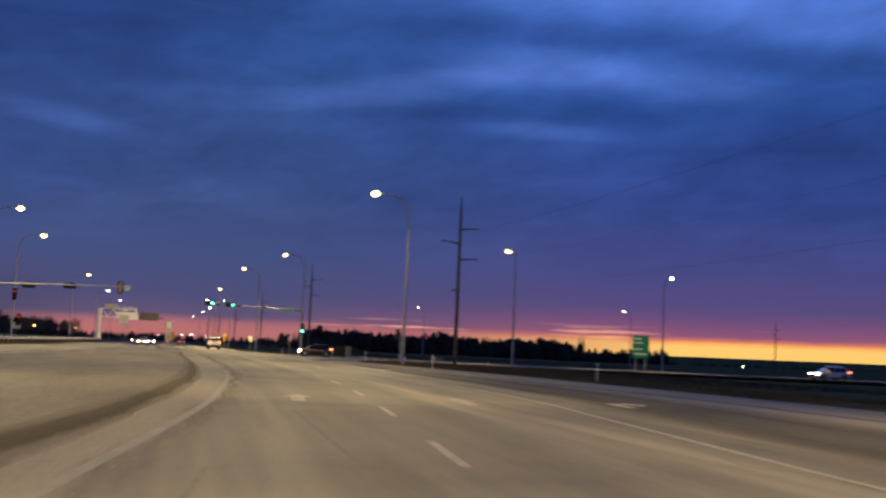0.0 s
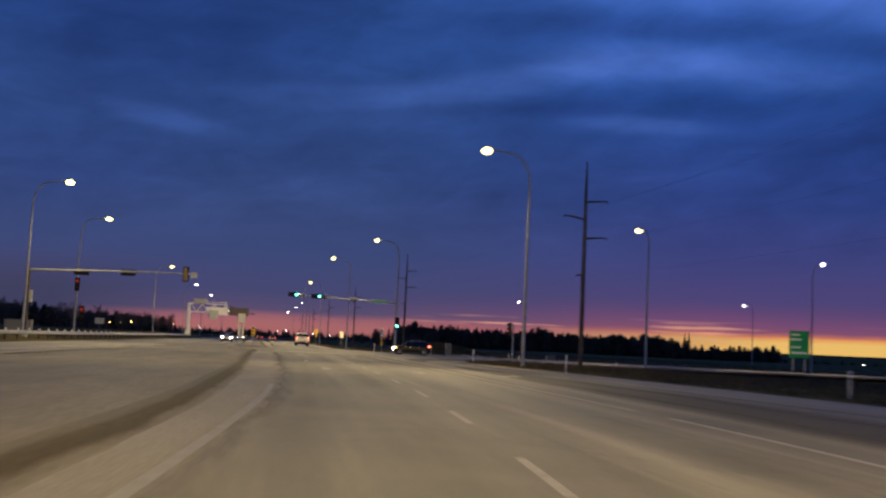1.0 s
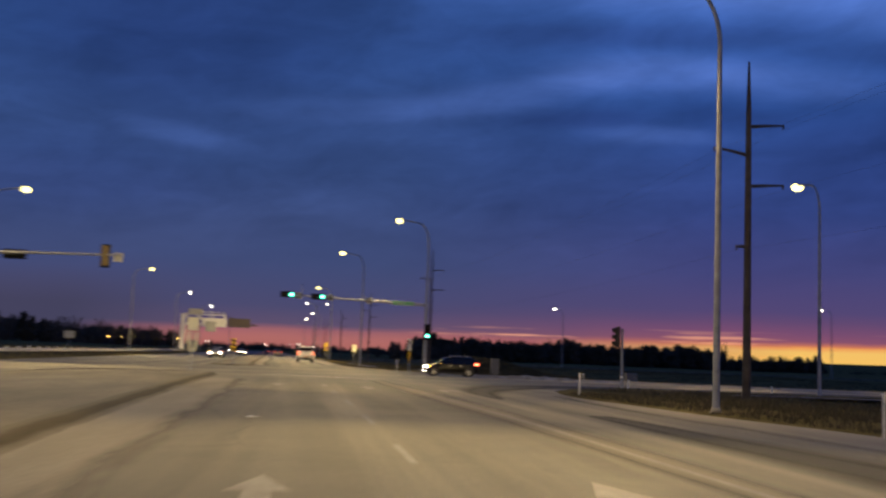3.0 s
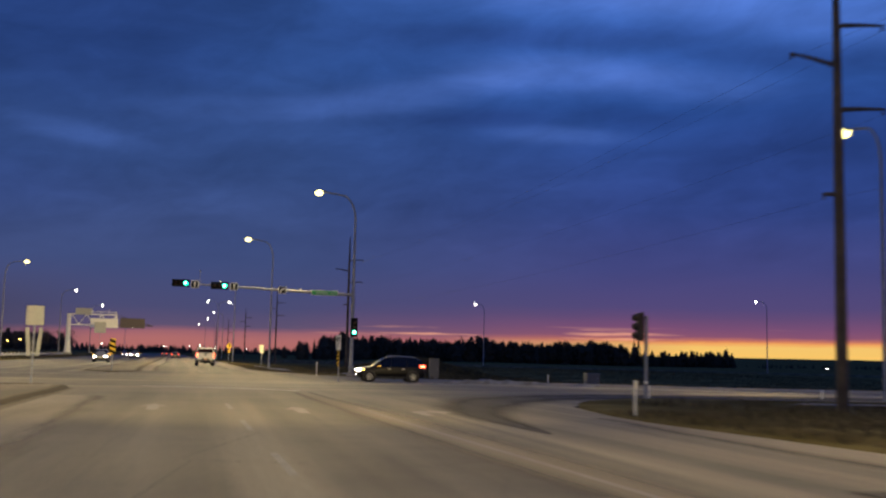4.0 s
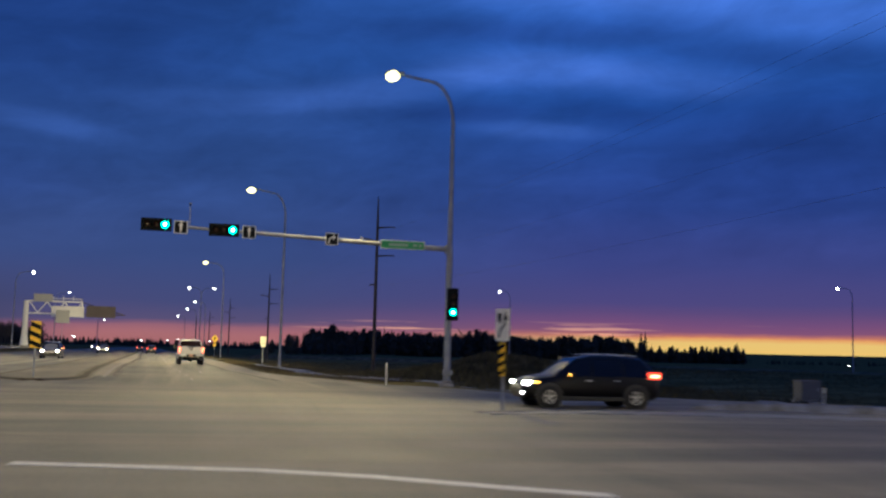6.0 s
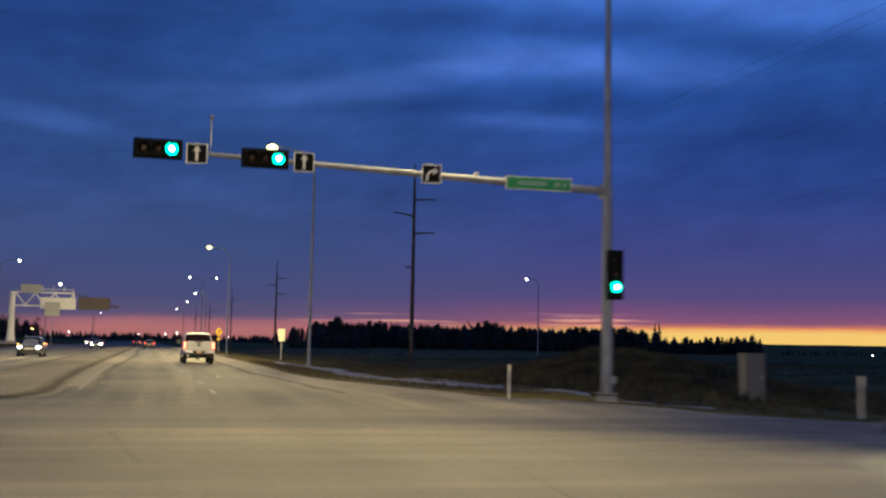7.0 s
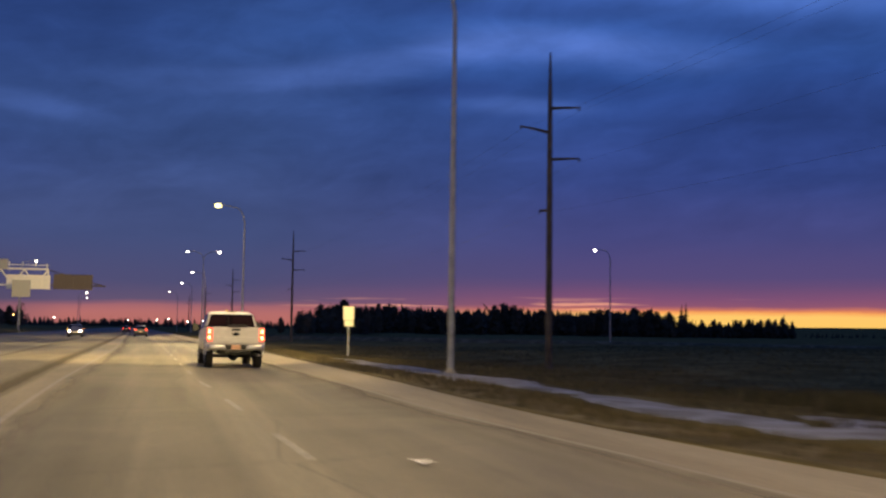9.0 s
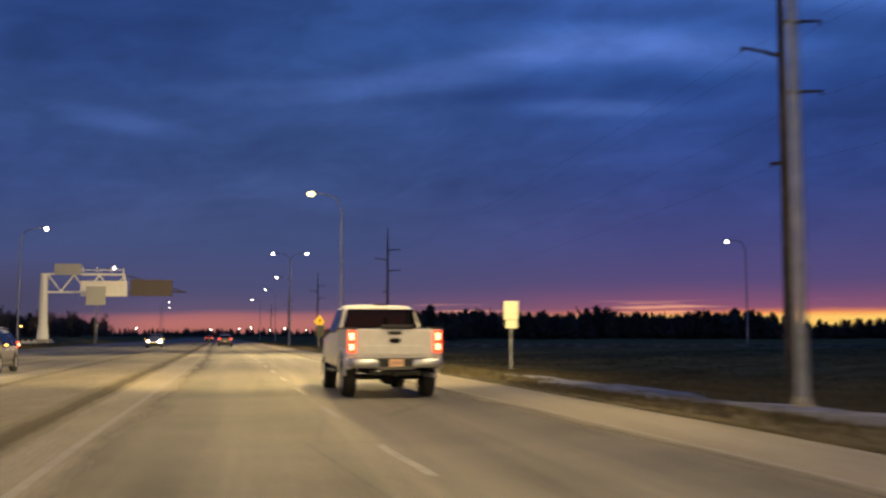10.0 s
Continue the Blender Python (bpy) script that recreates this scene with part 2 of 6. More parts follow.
def plain(name, colour, rough=0.5, metal=0.0, spec=0.5, coat=0.0):
    m = bpy.data.materials.new(name)
    m.use_nodes = True
    N = Nodes(m.node_tree)
    co = N.add("ShaderNodeTexCoord").outputs["Object"]
    n = N.noise(co, 6.0, 5.0, 0.65)
    col = N.mix(0.3, colour, N.ramp(n, [(0.3, 0.6), (0.7, 1.2)]), "MULTIPLY")
    s = N.add("ShaderNodeBsdfPrincipled", Base_Color=col, Metallic=metal, Roughness=N.ramp(n, [(0.3, rough), (0.8, min(1, rough + 0.15))]))
    s.inputs["Specular IOR Level"].default_value = spec
    s.inputs["Coat Weight"].default_value = coat
    N.add("ShaderNodeOutputMaterial", Surface=s)
    return m


def shining(name, colour, strength):
    m = bpy.data.materials.new(name)
    m.use_nodes = True
    N = Nodes(m.node_tree)
    N.add("ShaderNodeOutputMaterial", Surface=N.add("ShaderNodeEmission", Color=colour, Strength=strength))
    return m


def asphalt(name="asphalt", grow=(0.42, 0.009, 1)):
    """Dry asphalt, worn pale in the wheel tracks, with long streaks, patches, tar lines and dust."""
    m = bpy.data.materials.new(name)
    m.use_nodes = True
    N = Nodes(m.node_tree)
    co = N.add("ShaderNodeTexCoord").outputs["Object"]
    longwise = N.add("ShaderNodeMapping", Vector=co)
    longwise.inputs["Scale"].default_value = grow
    place = N.add("ShaderNodeSeparateXYZ", Vector=N.add("ShaderNodeUVMap").outputs[0]).outputs
    # turning and crossing traffic smears the dust crosswise inside the junction
    crosswise = N.add("ShaderNodeMapping", Vector=co)
    crosswise.inputs["Scale"].default_value = (0.035, 0.34, 1)
    junction = N.ramp(N.math("DIVIDE", place[1], 20.0), [(0.51, 0.0), (0.57, 0.8), (0.70, 0.8), (0.74, 0.0)], "EASE")
    streak = N.noise(longwise, 1.0, 4.0, 0.6, 0.3)
    streak = N.math("ADD", streak, N.math("MULTIPLY", junction, N.math("SUBTRACT", N.noise(crosswise, 1.0, 4.0, 0.6, 0.6), streak)))
    blotch = N.noise(co, 0.11, 4.0, 0.6, 0.5)
    grain = N.noise(co, 38.0, 2.0, 0.7)
    fleck = N.noise(co, 7.0, 4.0, 0.7)
    col = N.ramp(streak, [(0.34, (0.075, 0.068, 0.056)), (0.5, (0.15, 0.134, 0.104)), (0.64, (0.27, 0.238, 0.178))])
    drift = N.math("ADD", N.math("MULTIPLY", place[0], 10.0), N.math("MULTIPLY", N.math("SUBTRACT", streak, 0.5), 1.6))
    phase = N.math("FRACT", N.math("DIVIDE", N.math("ADD", drift, 370.0), 3.7))
    track = N.ramp(phase, [(0.0, 1.12), (0.13, 1.05), (0.25, 0.74), (0.38, 0.92), (0.5, 1.22), (0.62, 0.94), (0.76, 0.72), (0.88, 1.04), (1.0, 1.12)], "EASE")
    col = N.mix(N.math("SUBTRACT", 0.8, N.math("MULTIPLY", junction, 0.75)), col, track, "MULTIPLY")
    col = N.mix(N.ramp(blotch, [(0.4, 0.0), (0.75, 0.55)]), col, (0.28, 0.245, 0.182))
    col = N.mix(0.5, col, N.ramp(grain, [(0.3, 0.5), (0.7, 1.45)]), "MULTIPLY")
    col = N.mix(0.35, col, N.ramp(fleck, [(0.3, 0.65), (0.7, 1.3)]), "MULTIPLY")
    crack = N.add("ShaderNodeTexVoronoi", Scale=0.16, Vector=N.add("ShaderNodeVectorMath", i0=co, i1=N.add("ShaderNodeTexNoise", Scale=0.5, Detail=4.0).outputs[1]))
    crack.feature = "DISTANCE_TO_EDGE"
    line = N.ramp(crack.outputs[0], [(0.0, 1.0), (0.007, 0.0)])
    col = N.mix(N.math("MULTIPLY", line, N.ramp(fleck, [(0.45, 0.0), (0.6, 0.7)])), col, (0.035, 0.032, 0.03))
    b = N.add("ShaderNodeBump", Strength=0.35, Distance=0.012, Height=N.math("ADD", grain, fleck))
    s = N.add("ShaderNodeBsdfPrincipled", Base_Color=col, Roughness=N.ramp(streak, [(0.3, 0.72), (0.7, 0.9)]), Normal=b)
    s.inputs["Specular IOR Level"].default_value = 0.3
    N.add("ShaderNodeOutputMaterial", Surface=s)
    return m


def worn_paint(name, colour, cover=0.5):
    """Road paint scraped by ploughs, the asphalt showing through."""
    m = bpy.data.materials.new(name)
    m.use_nodes = True
    N = Nodes(m.node_tree)
    co = N.add("ShaderNodeTexCoord").outputs["Object"]
    n = N.noise(co, 2.6, 6.0, 0.72)
    fine = N.noise(co, 30.0, 3.0, 0.7)
    gone = N.ramp(N.math("ADD", N.math("MULTIPLY", n, 0.7), N.math("MULTIPLY", fine, 0.3)), [(cover - 0.12, 0.0), (cover + 0.12, 1.0)])
    col = N.mix(gone, colour, (0.2, 0.176, 0.145))
    s = N.add("ShaderNodeBsdfPrincipled", Base_Color=col, Roughness=0.75, Normal=N.add("ShaderNodeBump", Strength=0.2, Distance=0.01, Height=fine))
    N.add("ShaderNodeOutputMaterial", Surface=s)
    return m


def dark_glass():
    """Tinted car glass: near black, mirror smooth."""
    m = bpy.data.materials.new("dark_car_glass")
    m.use_nodes = True
    N = Nodes(m.node_tree)
    s = N.add("ShaderNodeBsdfPrincipled", Base_Color=(0.004, 0.004, 0.005), Roughness=0.02)
    s.inputs["Specular IOR Level"].default_value = 0.4
    N.add("ShaderNodeOutputMaterial", Surface=s)
    return m


MAT = dict(
    asphalt=asphalt(),
    side_asphalt=asphalt("side_street_asphalt", (0.009, 0.42, 1)),
    paint=worn_paint("worn_white_paint", (0.78, 0.74, 0.66), 0.64),
    faint_paint=worn_paint("faint_white_paint", (0.35, 0.318, 0.262), 0.49),
    ghost_paint=worn_paint("nearly_gone_white_paint", (0.30, 0.27, 0.215), 0.47),
    dust=drifting_dust(),
    dark_lane=feathered("darker_turn_lane_asphalt", [(0.052, 0.048, 0.041), (0.085, 0.078, 0.065)], 0.95, 0.85),
    dust_band=feathered("sand_between_wheel_tracks", [(0.20, 0.172, 0.13), (0.29, 0.25, 0.19)], 0.9),
    kerb=material("stained_kerb_concrete", [(0.16, 0.14, 0.115), (0.26, 0.235, 0.2), (0.33, 0.30, 0.26)], 0.9, scale=1.6, grain=40, bump=0.25),
    median=material("packed_dirt_and_dead_grass", [(0.13, 0.107, 0.073), (0.185, 0.155, 0.108), (0.24, 0.205, 0.145)], 0.95, scale=0.35, grain=9, bump=0.6, stretch=(1, 0.2, 1)),
    banded_edge=banded_edge(),
    seam=plain("tar_seam", (0.03, 0.027, 0.023), 0.7),
    grass=material("dormant_grass", [(0.09, 0.074, 0.033), (0.13, 0.107, 0.048), (0.175, 0.144, 0.067)], 1.0, scale=0.25, grain=7, bump=0.8, spec=0.0),
    verge=material("dry_verge_grass", [(0.06, 0.048, 0.025), (0.1, 0.081, 0.043), (0.155, 0.127, 0.072)], 0.97, scale=0.6, grain=14, bump=0.8, spec=0.1),
    straw=material("field_straw", [(0.058, 0.052, 0.031), (0.088, 0.079, 0.047), (0.13, 0.117, 0.071)], 0.95, scale=0.8, grain=6, bump=0.0, spec=0.0),
    blades=material("grass_blades", [(0.062, 0.052, 0.031), (0.088, 0.074, 0.045), (0.12, 0.1, 0.063)], 0.95, scale=0.8, grain=6, bump=0.0, spec=0.1),
    # old dirty snow, base also darkened for the little lamp light it gets
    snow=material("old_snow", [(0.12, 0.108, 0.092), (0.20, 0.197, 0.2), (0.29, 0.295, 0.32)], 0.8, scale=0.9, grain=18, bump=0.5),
    steel=material("galvanised_steel", [(0.22, 0.232, 0.262), (0.29, 0.305, 0.345), (0.35, 0.368, 0.41)], 0.6, metal=0.25, scale=2.0, grain=26, bump=0.08, per_object=0.08),
    dark_steel=material("weathered_dark_steel", [(0.045, 0.038, 0.036), (0.07, 0.058, 0.053), (0.1, 0.085, 0.075)], 0.8, metal=0.2, scale=1.4, grain=20, bump=0.2),
    black=plain("black_housing", (0.007, 0.008, 0.008), 0.7, 0.0, 0.15),
    brown_housing=plain("faded_brown_housing", (0.05, 0.038, 0.028), 0.6),
    brown_back=plain("rusty_brown_sign_back", (0.105, 0.085, 0.08), 0.7),
    yellow_back=plain("yellow_signal_housing", (0.16, 0.11, 0.035), 0.5),
    white_sign=plain("white_sign_sheeting", (0.84, 0.82, 0.74), 0.45),
    cream=plain("cream_sign_sheeting", (0.85, 0.79, 0.6), 0.45),
    black_sign=plain("black_sign_sheeting", (0.007, 0.008, 0.007), 0.6, 0.0, 0.12),
    green_sign=plain("green_sign_sheeting", (0.02, 0.33, 0.095), 0.4),
    pale_green=plain("pale_green_lettering", (0.27, 0.46, 0.33), 0.4),
    yellow_sign=plain("yellow_sign_sheeting", (0.92, 0.55, 0.012), 0.4),
    alu=plain("bare_aluminium_sign_back", (0.40, 0.40, 0.38), 0.5, 0.5),
    post=plain("white_plastic_post", (0.72, 0.70, 0.64), 0.5),
    reflector=plain("reflective_band", (0.9, 0.86, 0.7), 0.25),
    box_metal=plain("grey_painted_cabinet", (0.19, 0.183, 0.165), 0.55, 0.1),
    concrete=material("pale_concrete", [(0.26, 0.24, 0.21), (0.34, 0.32, 0.28)], 0.9, scale=2, grain=30, bump=0.2),
    rubber=plain("tyre_rubber", (0.016, 0.016, 0.017), 0.85),
    chrome=plain("bright_metal", (0.6, 0.6, 0.6), 0.36, 0.85),
    rim=plain("alloy_rim", (0.5, 0.5, 0.5), 0.32, 0.8),
    white_car=plain("white_car_paint", (0.70, 0.68, 0.65), 0.32, 0.0, 0.5, 0.5),
    black_car=plain("black_car_paint", (0.004, 0.004, 0.005), 0.3, 0.0, 0.2, 0.1),
    grey_car=plain("grey_car_paint", (0.10, 0.10, 0.11), 0.3, 0.2, 0.5, 0.6),
    glass=dark_glass(),
    trim=plain("black_plastic_trim", (0.022, 0.022, 0.022), 0.6),
    under=plain("underbody", (0.02, 0.018, 0.016), 0.9),
    # plate colour carries the orange light that falls on it
    plate=plain("number_plate", (0.85, 0.52, 0.34), 0.5),
    plate_bar=plain("faded_plate_bar", (0.66, 0.39, 0.26), 0.5),
    bark=material("bark", [(0.03, 0.024, 0.018), (0.06, 0.05, 0.04)], 0.95, scale=4, grain=20),
    needles=material("spruce_needles", [(0.05, 0.047, 0.033), (0.085, 0.079, 0.057)], 0.95, scale=0.8, grain=5, bump=0.0, spec=0.1, per_object=0.25),
    twigs=material("bare_twigs", [(0.10, 0.085, 0.065), (0.15, 0.125, 0.095)], 0.95, scale=0.8, grain=5, bump=0.0, spec=0.1),
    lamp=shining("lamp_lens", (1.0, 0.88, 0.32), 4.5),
    far_lamp=shining("cool_lamp_lens", (1.0, 0.93, 0.80), 22.0),
    amber_lamp=shining("amber_lamp_lens", (1.0, 0.55, 0.12), 22.0),
    green_light=shining("green_signal_lens", (0.0, 1.0, 0.55), 5.0),
    green_core=shining("green_signal_core", (0.3, 1.0, 0.75), 14.0),
    dark_lens=plain("unlit_lens", (0.03, 0.012, 0.008), 0.25),
    tail=shining("tail_lamp", (1.0, 0.06, 0.025), 3.2),
    brake=shining("brake_lamp", (1.0, 0.42, 0.2), 6.5),
    head=shining("headlamp", (1.0, 0.92, 0.75), 110.0),
    indicator=shining("amber_indicator", (1.0, 0.45, 0.06), 8.0),
    red_beacon=shining("red_beacon", (1.0, 0.06, 0.03), 0.35),
    wire=plain("conductor", (0.03, 0.03, 0.035), 0.6, 0.4),
)


# ---- mesh building ----
class Mesh:
    """Gathers points and faces of one part."""

    def __init__(self):
        self.v, self.f, self.smooth = [], [], []

    def add(self, verts, faces, smooth=False):
        n = len(self.v)
        self.v += [tuple(p) for p in verts]
        self.f += [tuple(i + n for i in f) for f in faces]
        self.smooth += [smooth] * len(faces)
        return self

    def box(self, cx, cy, cz, sx, sy, sz, cut=0.0, turn=None):
        """A box with its edges chamfered by cut."""
        bm = bmesh.new()
        bmesh.ops.create_cube(bm, size=1.0, matrix=Matrix.Diagonal((sx, sy, sz, 1)))
        if cut:
            bmesh.ops.bevel(bm, geom=bm.edges[:], offset=cut, segments=2, affect="EDGES", profile=0.6)
        m = Matrix.Translation((cx, cy, cz)) @ (turn or Matrix())
        bm.verts.index_update()
        self.add([m @ v.co for v in bm.verts], [[v.index for v in f.verts] for f in bm.faces])
        bm.free()
        return self

    def tube(self, points, radii, n=10, caps=True, squash=1.0):
        """A round bar along points; radii one number or one a point."""
        points = [Vector(p) for p in points]
        radii = [radii] * len(points) if isinstance(radii, (int, float)) else list(radii)
        rings, side = [], None
        for i, p in enumerate(points):
            d = (points[min(i + 1, len(points) - 1)] - points[max(i - 1, 0)]).normalized()
            if side is None:
                side = d.cross(Vector((0, 0, 1)))
                side = side.normalized() if side.length > 0.01 else Vector((1, 0, 0))
            side = (side - d * side.dot(d)).normalized()
            other = d.cross(side)
            rings.append([p + (side * math.cos(a) + other * math.sin(a) * squash) * radii[i] for a in (2 * math.pi * k / n for k in range(n))])
        verts = [p for r in rings for p in r]
        faces = [(i * n + k, i * n + (k + 1) % n, (i + 1) * n + (k + 1) % n, (i + 1) * n + k) for i in range(len(rings) - 1) for k in range(n)]
        self.add(verts, faces, True)
        if caps:
            self.add(rings[0], [tuple(range(n))[::-1]])
            self.add(rings[-1], [tuple(range(n))])
        return self

    def lathe(self, centre, axis, profile, n=20):
        """Turned shape: profile of (along, radius) round an axis 'x', 'y' or 'z'."""
        cx, cy, cz = centre
        verts = []
        for along, r in profile:
            for k in range(n):
                a = 2 * math.pi * k / n
                u, w = r * math.cos(a), r * math.sin(a)
                verts.append({"x": (cx + along, cy + u, cz + w), "y": (cx + u, cy + along, cz + w), "z": (cx + u, cy + w, cz + along)}[axis])
        m = len(profile)
        self.add(verts, [(i * n + k, i * n + (k + 1) % n, (i + 1) * n + (k + 1) % n, (i + 1) * n + k) for i in range(m - 1) for k in range(n)], True)
        return self

    def slab(self, outline, z0, z1):
        """An upright prism over a plan outline."""
        n = len(outline)
        verts = [(x, y, z0) for x, y in outline] + [(x, y, z1) for x, y in outline]
        self.add(verts, [tuple(range(n))[::-1], tuple(range(n, 2 * n))] + [(i, (i + 1) % n, (i + 1) % n + n, i + n) for i in range(n)])
        return self

    def plate(self, outline, y0, y1):
        """A prism over an outline in x and z, from y0 to y1."""
        n = len(outline)
        verts = [(x, y0, z) for x, z in outline] + [(x, y1, z) for x, z in outline]
        self.add(verts, [tuple(range(n)), tuple(range(n, 2 * n))[::-1]] + [(i, i + n, (i + 1) % n + n, (i + 1) % n) for i in range(n)])
        return self

    def grid(self, rows, smooth=True):
        m, n = len(rows), len(rows[0])
        self.add([p for r in rows for p in r], [(i * n + k, i * n + k + 1, (i + 1) * n + k + 1, (i + 1) * n + k) for i in range(m - 1) for k in range(n - 1)], smooth)
        return self

    def loft(self, rings, caps=True):
        """Closed rings of equal length joined into a skin."""
        n = len(rings[0])
        self.add([p for r in rings for p in r], [(i * n + k, i * n + (k + 1) % n, (i + 1) * n + (k + 1) % n, (i + 1) * n + k) for i in range(len(rings) - 1) for k in range(n)], True)
        if caps:
            self.add(rings[0], [tuple(range(n))[::-1]])
            self.add(rings[-1], [tuple(range(n))])
        return self


def link(name, shape, mat, fix=True):
    data = bpy.data.meshes.new(name)
    data.from_pydata(shape.v, [], shape.f)
    data.materials.append(MAT[mat])
    data.polygons.foreach_set("use_smooth", shape.smooth)
    if fix:
        bm = bmesh.new()
        bm.from_mesh(data)
        bmesh.ops.recalc_face_normals(bm, faces=bm.faces)
        bm.to_mesh(data)
        bm.free()
    data.update()
    return new(name, data)


def part(name, shape, mat, parent, label="", fix=True):
    ob = link(name, shape, mat, fix)
    ob.parent = parent
    return tagged(ob, label)


def thing(name, label, category, group="", at=None):
    ob = new(name)
    ob.empty_display_size = 0.3
    if at is not None:
        ob.matrix_basis = at
    return tagged(ob, label, category, group)


def structure(name, shape, mat, label="", category="", fix=True):
    return tagged(link(name, shape, mat, fix), label, category, "", "structure")


def curve(points, step=2.0):
    """A smooth line through plan points, with points about every step metres."""
    pts = [np.array(p, float) for p in points]
    pts = [2 * pts[0] - pts[1]] + pts + [2 * pts[-1] - pts[-2]]
    out = []
    for a, b, c, d in zip(pts, pts[1:], pts[2:], pts[3:]):
        n = int(max(2, min(24, np.linalg.norm(c - b) / step)))
        for k in range(n):
            t = k / n
            out.append(0.5 * (2 * b + (c - a) * t + (2 * a - 5 * b + 4 * c - d) * t * t + (3 * b - a - 3 * c + d) * t**3))
    out.append(pts[-2])
    return [(float(p[0]), float(p[1])) for p in out]


def along(line):
    """x at a given y of a line that runs in y."""
    ys, xs = [p[1] for p in line], [p[0] for p in line]
    return lambda y: float(np.interp(y, ys, xs))


def ribbon(line, width, z, off=0.0):
    """A flat strip of given width beside a plan line."""
    rows = []
    for i, p in enumerate(line):
        a, b = Vector(line[max(i - 1, 0)]), Vector(line[min(i + 1, len(line) - 1)])
        n = Vector(((b - a).y, -(b - a).x)).normalized()
        rows.append([(p[0] + n.x * (off + s * width / 2), p[1] + n.y * (off + s * width / 2), z) for s in (-1, 1)])
    return rows


def relief(x, y, size=6.0):
    return noise.noise((x / size, y / size, 0.3))


# ---- ground and road ----
DASH = curve([(-7, -60), (-3.6, -30), (-0.4, 0), (1.5, 20), (2.25, 30), (2.62, 38), (2.85, 46), (2.95, 60), (2.93, 68), (2.75, 80), (2.42, 91), (2.22, 98), (1.8, 111),
              (1.05, 151), (0.5, 164), (0.1, 172), (-0.25, 180), (-0.62, 188), (-2.3, 240), (-4.9, 310), (-8.5, 400), (-20, 700), (-65, 1800)])
EDGE_SOUTH = curve([(-10.5, -60), (-7.2, -30), (-4.1, 0), (-2.2, 17), (-1.6, 25), (-1.1, 35), (-0.9, 43), (-0.95, 54), (-1.15, 65), (-1.35, 75), (-1.6, 89), (-2.1, 104)])
EDGE_NORTH = curve([(-2.9, 152), (-3.7, 170), (-4.15, 183), (-4.45, 197), (-5.4, 235), (-7.9, 297), (-11.6, 400), (-23, 700)])
TURN_LINE = curve([(-3.2, -60), (0.3, -30), (3.5, 0), (5.75, 19), (6.4, 24), (6.85, 32), (6.95, 42), (6.75, 65), (6.6, 76), (6.1, 90), (5.9, 98)])
RIGHT_NORTH = curve([(5.3, 151), (5.0, 155), (4.72, 159), (4.3, 165), (3.85, 170), (3.6, 175), (3.48, 180), (3.3, 187), (2.95, 196), (1.7, 235), (-0.6, 297), (-4.2, 400), (-15.5, 700)])

EAST_SOUTH = [(10, -90), (14, -40), (16.8, 0), (17.7, 30), (16.6, 50), (16.0, 60), (14.4, 74), (13.3, 81), (12.7, 88), (12.4, 93), (13.0, 98.5), (13.9, 101.6), (15.4, 104.6), (17.6, 106.8), (21, 107.2), (40, 106.4), (120, 104.6), (600, 100)]
EAST_SOUTH_FAR = [(400, -700), (600, -600), (800, -450), (1000, -300), (1200, -200), (1400, -120), (1600, -60), (1700, -20), (1800, 0), (1900, 20), (2000, 30), (2050, 35), (2100, 40), (2150, 45), (2200, 50), (2250, 55), (2300, 65), (2500, 95)]
EAST_NORTH = [(600, 107), (120, 115), (60, 120.5), (35, 127.3), (21.5, 132.8), (15.5, 138.8), (13.4, 141.5), (12.5, 144.5), (11.2, 147.5), (9.4, 150), (8.3, 154.3), (7.3, 158), (6.1, 162.5), (5.45, 168), (5.15, 175), (5.1, 184), (4.9, 192), (4.5, 207), (3.6, 240), (1.4, 300), (-2, 400), (-13, 700), (-58, 1800)]
EAST_NORTH_FAR = [(2500, 110), (2500, 150), (2500, 200), (2500, 350), (2500, 500), (2450, 700), (2400, 900), (2300, 1100), (2200, 1300), (2150, 1400), (2100, 1500), (2000, 1600), (1900, 1700), (1800, 1800), (1700, 1900), (1600, 2000), (1500, 2100), (1400, 2200), (1200, 2300), (1050, 2350), (900, 2400), (600, 2500), (200, 2600)]
WEST = [(-31, -90), (-28, -50), (-24, 0), (-21.5, 40), (-20.7, 80), (-20.9, 104), (-21.3, 120), (-21.8, 138), (-22.5, 160), (-25, 227), (-28.5, 311), (-33, 400), (-45, 700), (-95, 1800)]
WEST_FAR = [(-900, -900), (-1500, -500), (-2000, -150), (-2200, 0), (-2400, 80), (-2500, 100), (-2500, 130), (-2500, 300), (-2500, 600), (-2400, 900), (-2000, 1500), (-1500, 2100), (-800, 2500), (-300, 2600)]
STEPS = [0, 0.3, 0.8, 1.6, 2.6, 3.8, 5.4, 7.0, 8.5, 10, 12, 14, 16.5, 19, 22, 26, 32, 45, 70, 110, 180, 300, 500, 900, 1600, 2600]


def height(profile, d):
    return float(np.interp(d, [p[0] for p in profile], [p[1] for p in profile]))


EAST_LOW = [(0, 0.03), (1.0, 0.02), (2.5, -0.04), (4, -0.08), (6, -0.12), (9, -0.3), (14, -0.52), (22, -0.6), (60, -0.4), (200, 0.1), (700, 0.3), (1600, 10), (2600, 22)]
EAST_ISLAND = [(0, 0.05), (1.0, 0.10), (6, 0.06), (14, -0.2), (40, -0.35), (200, 0.0), (700, 0.3), (1600, 10), (2600, 22)]
WEST_HIGH = [(0, 0.03), (0.8, 0.05), (1.7, 0.1), (2.5, 0.5), (10, 0.8), (60, 1.0), (300, 1.6), (900, 5), (2600, 18)]


LAND = {}


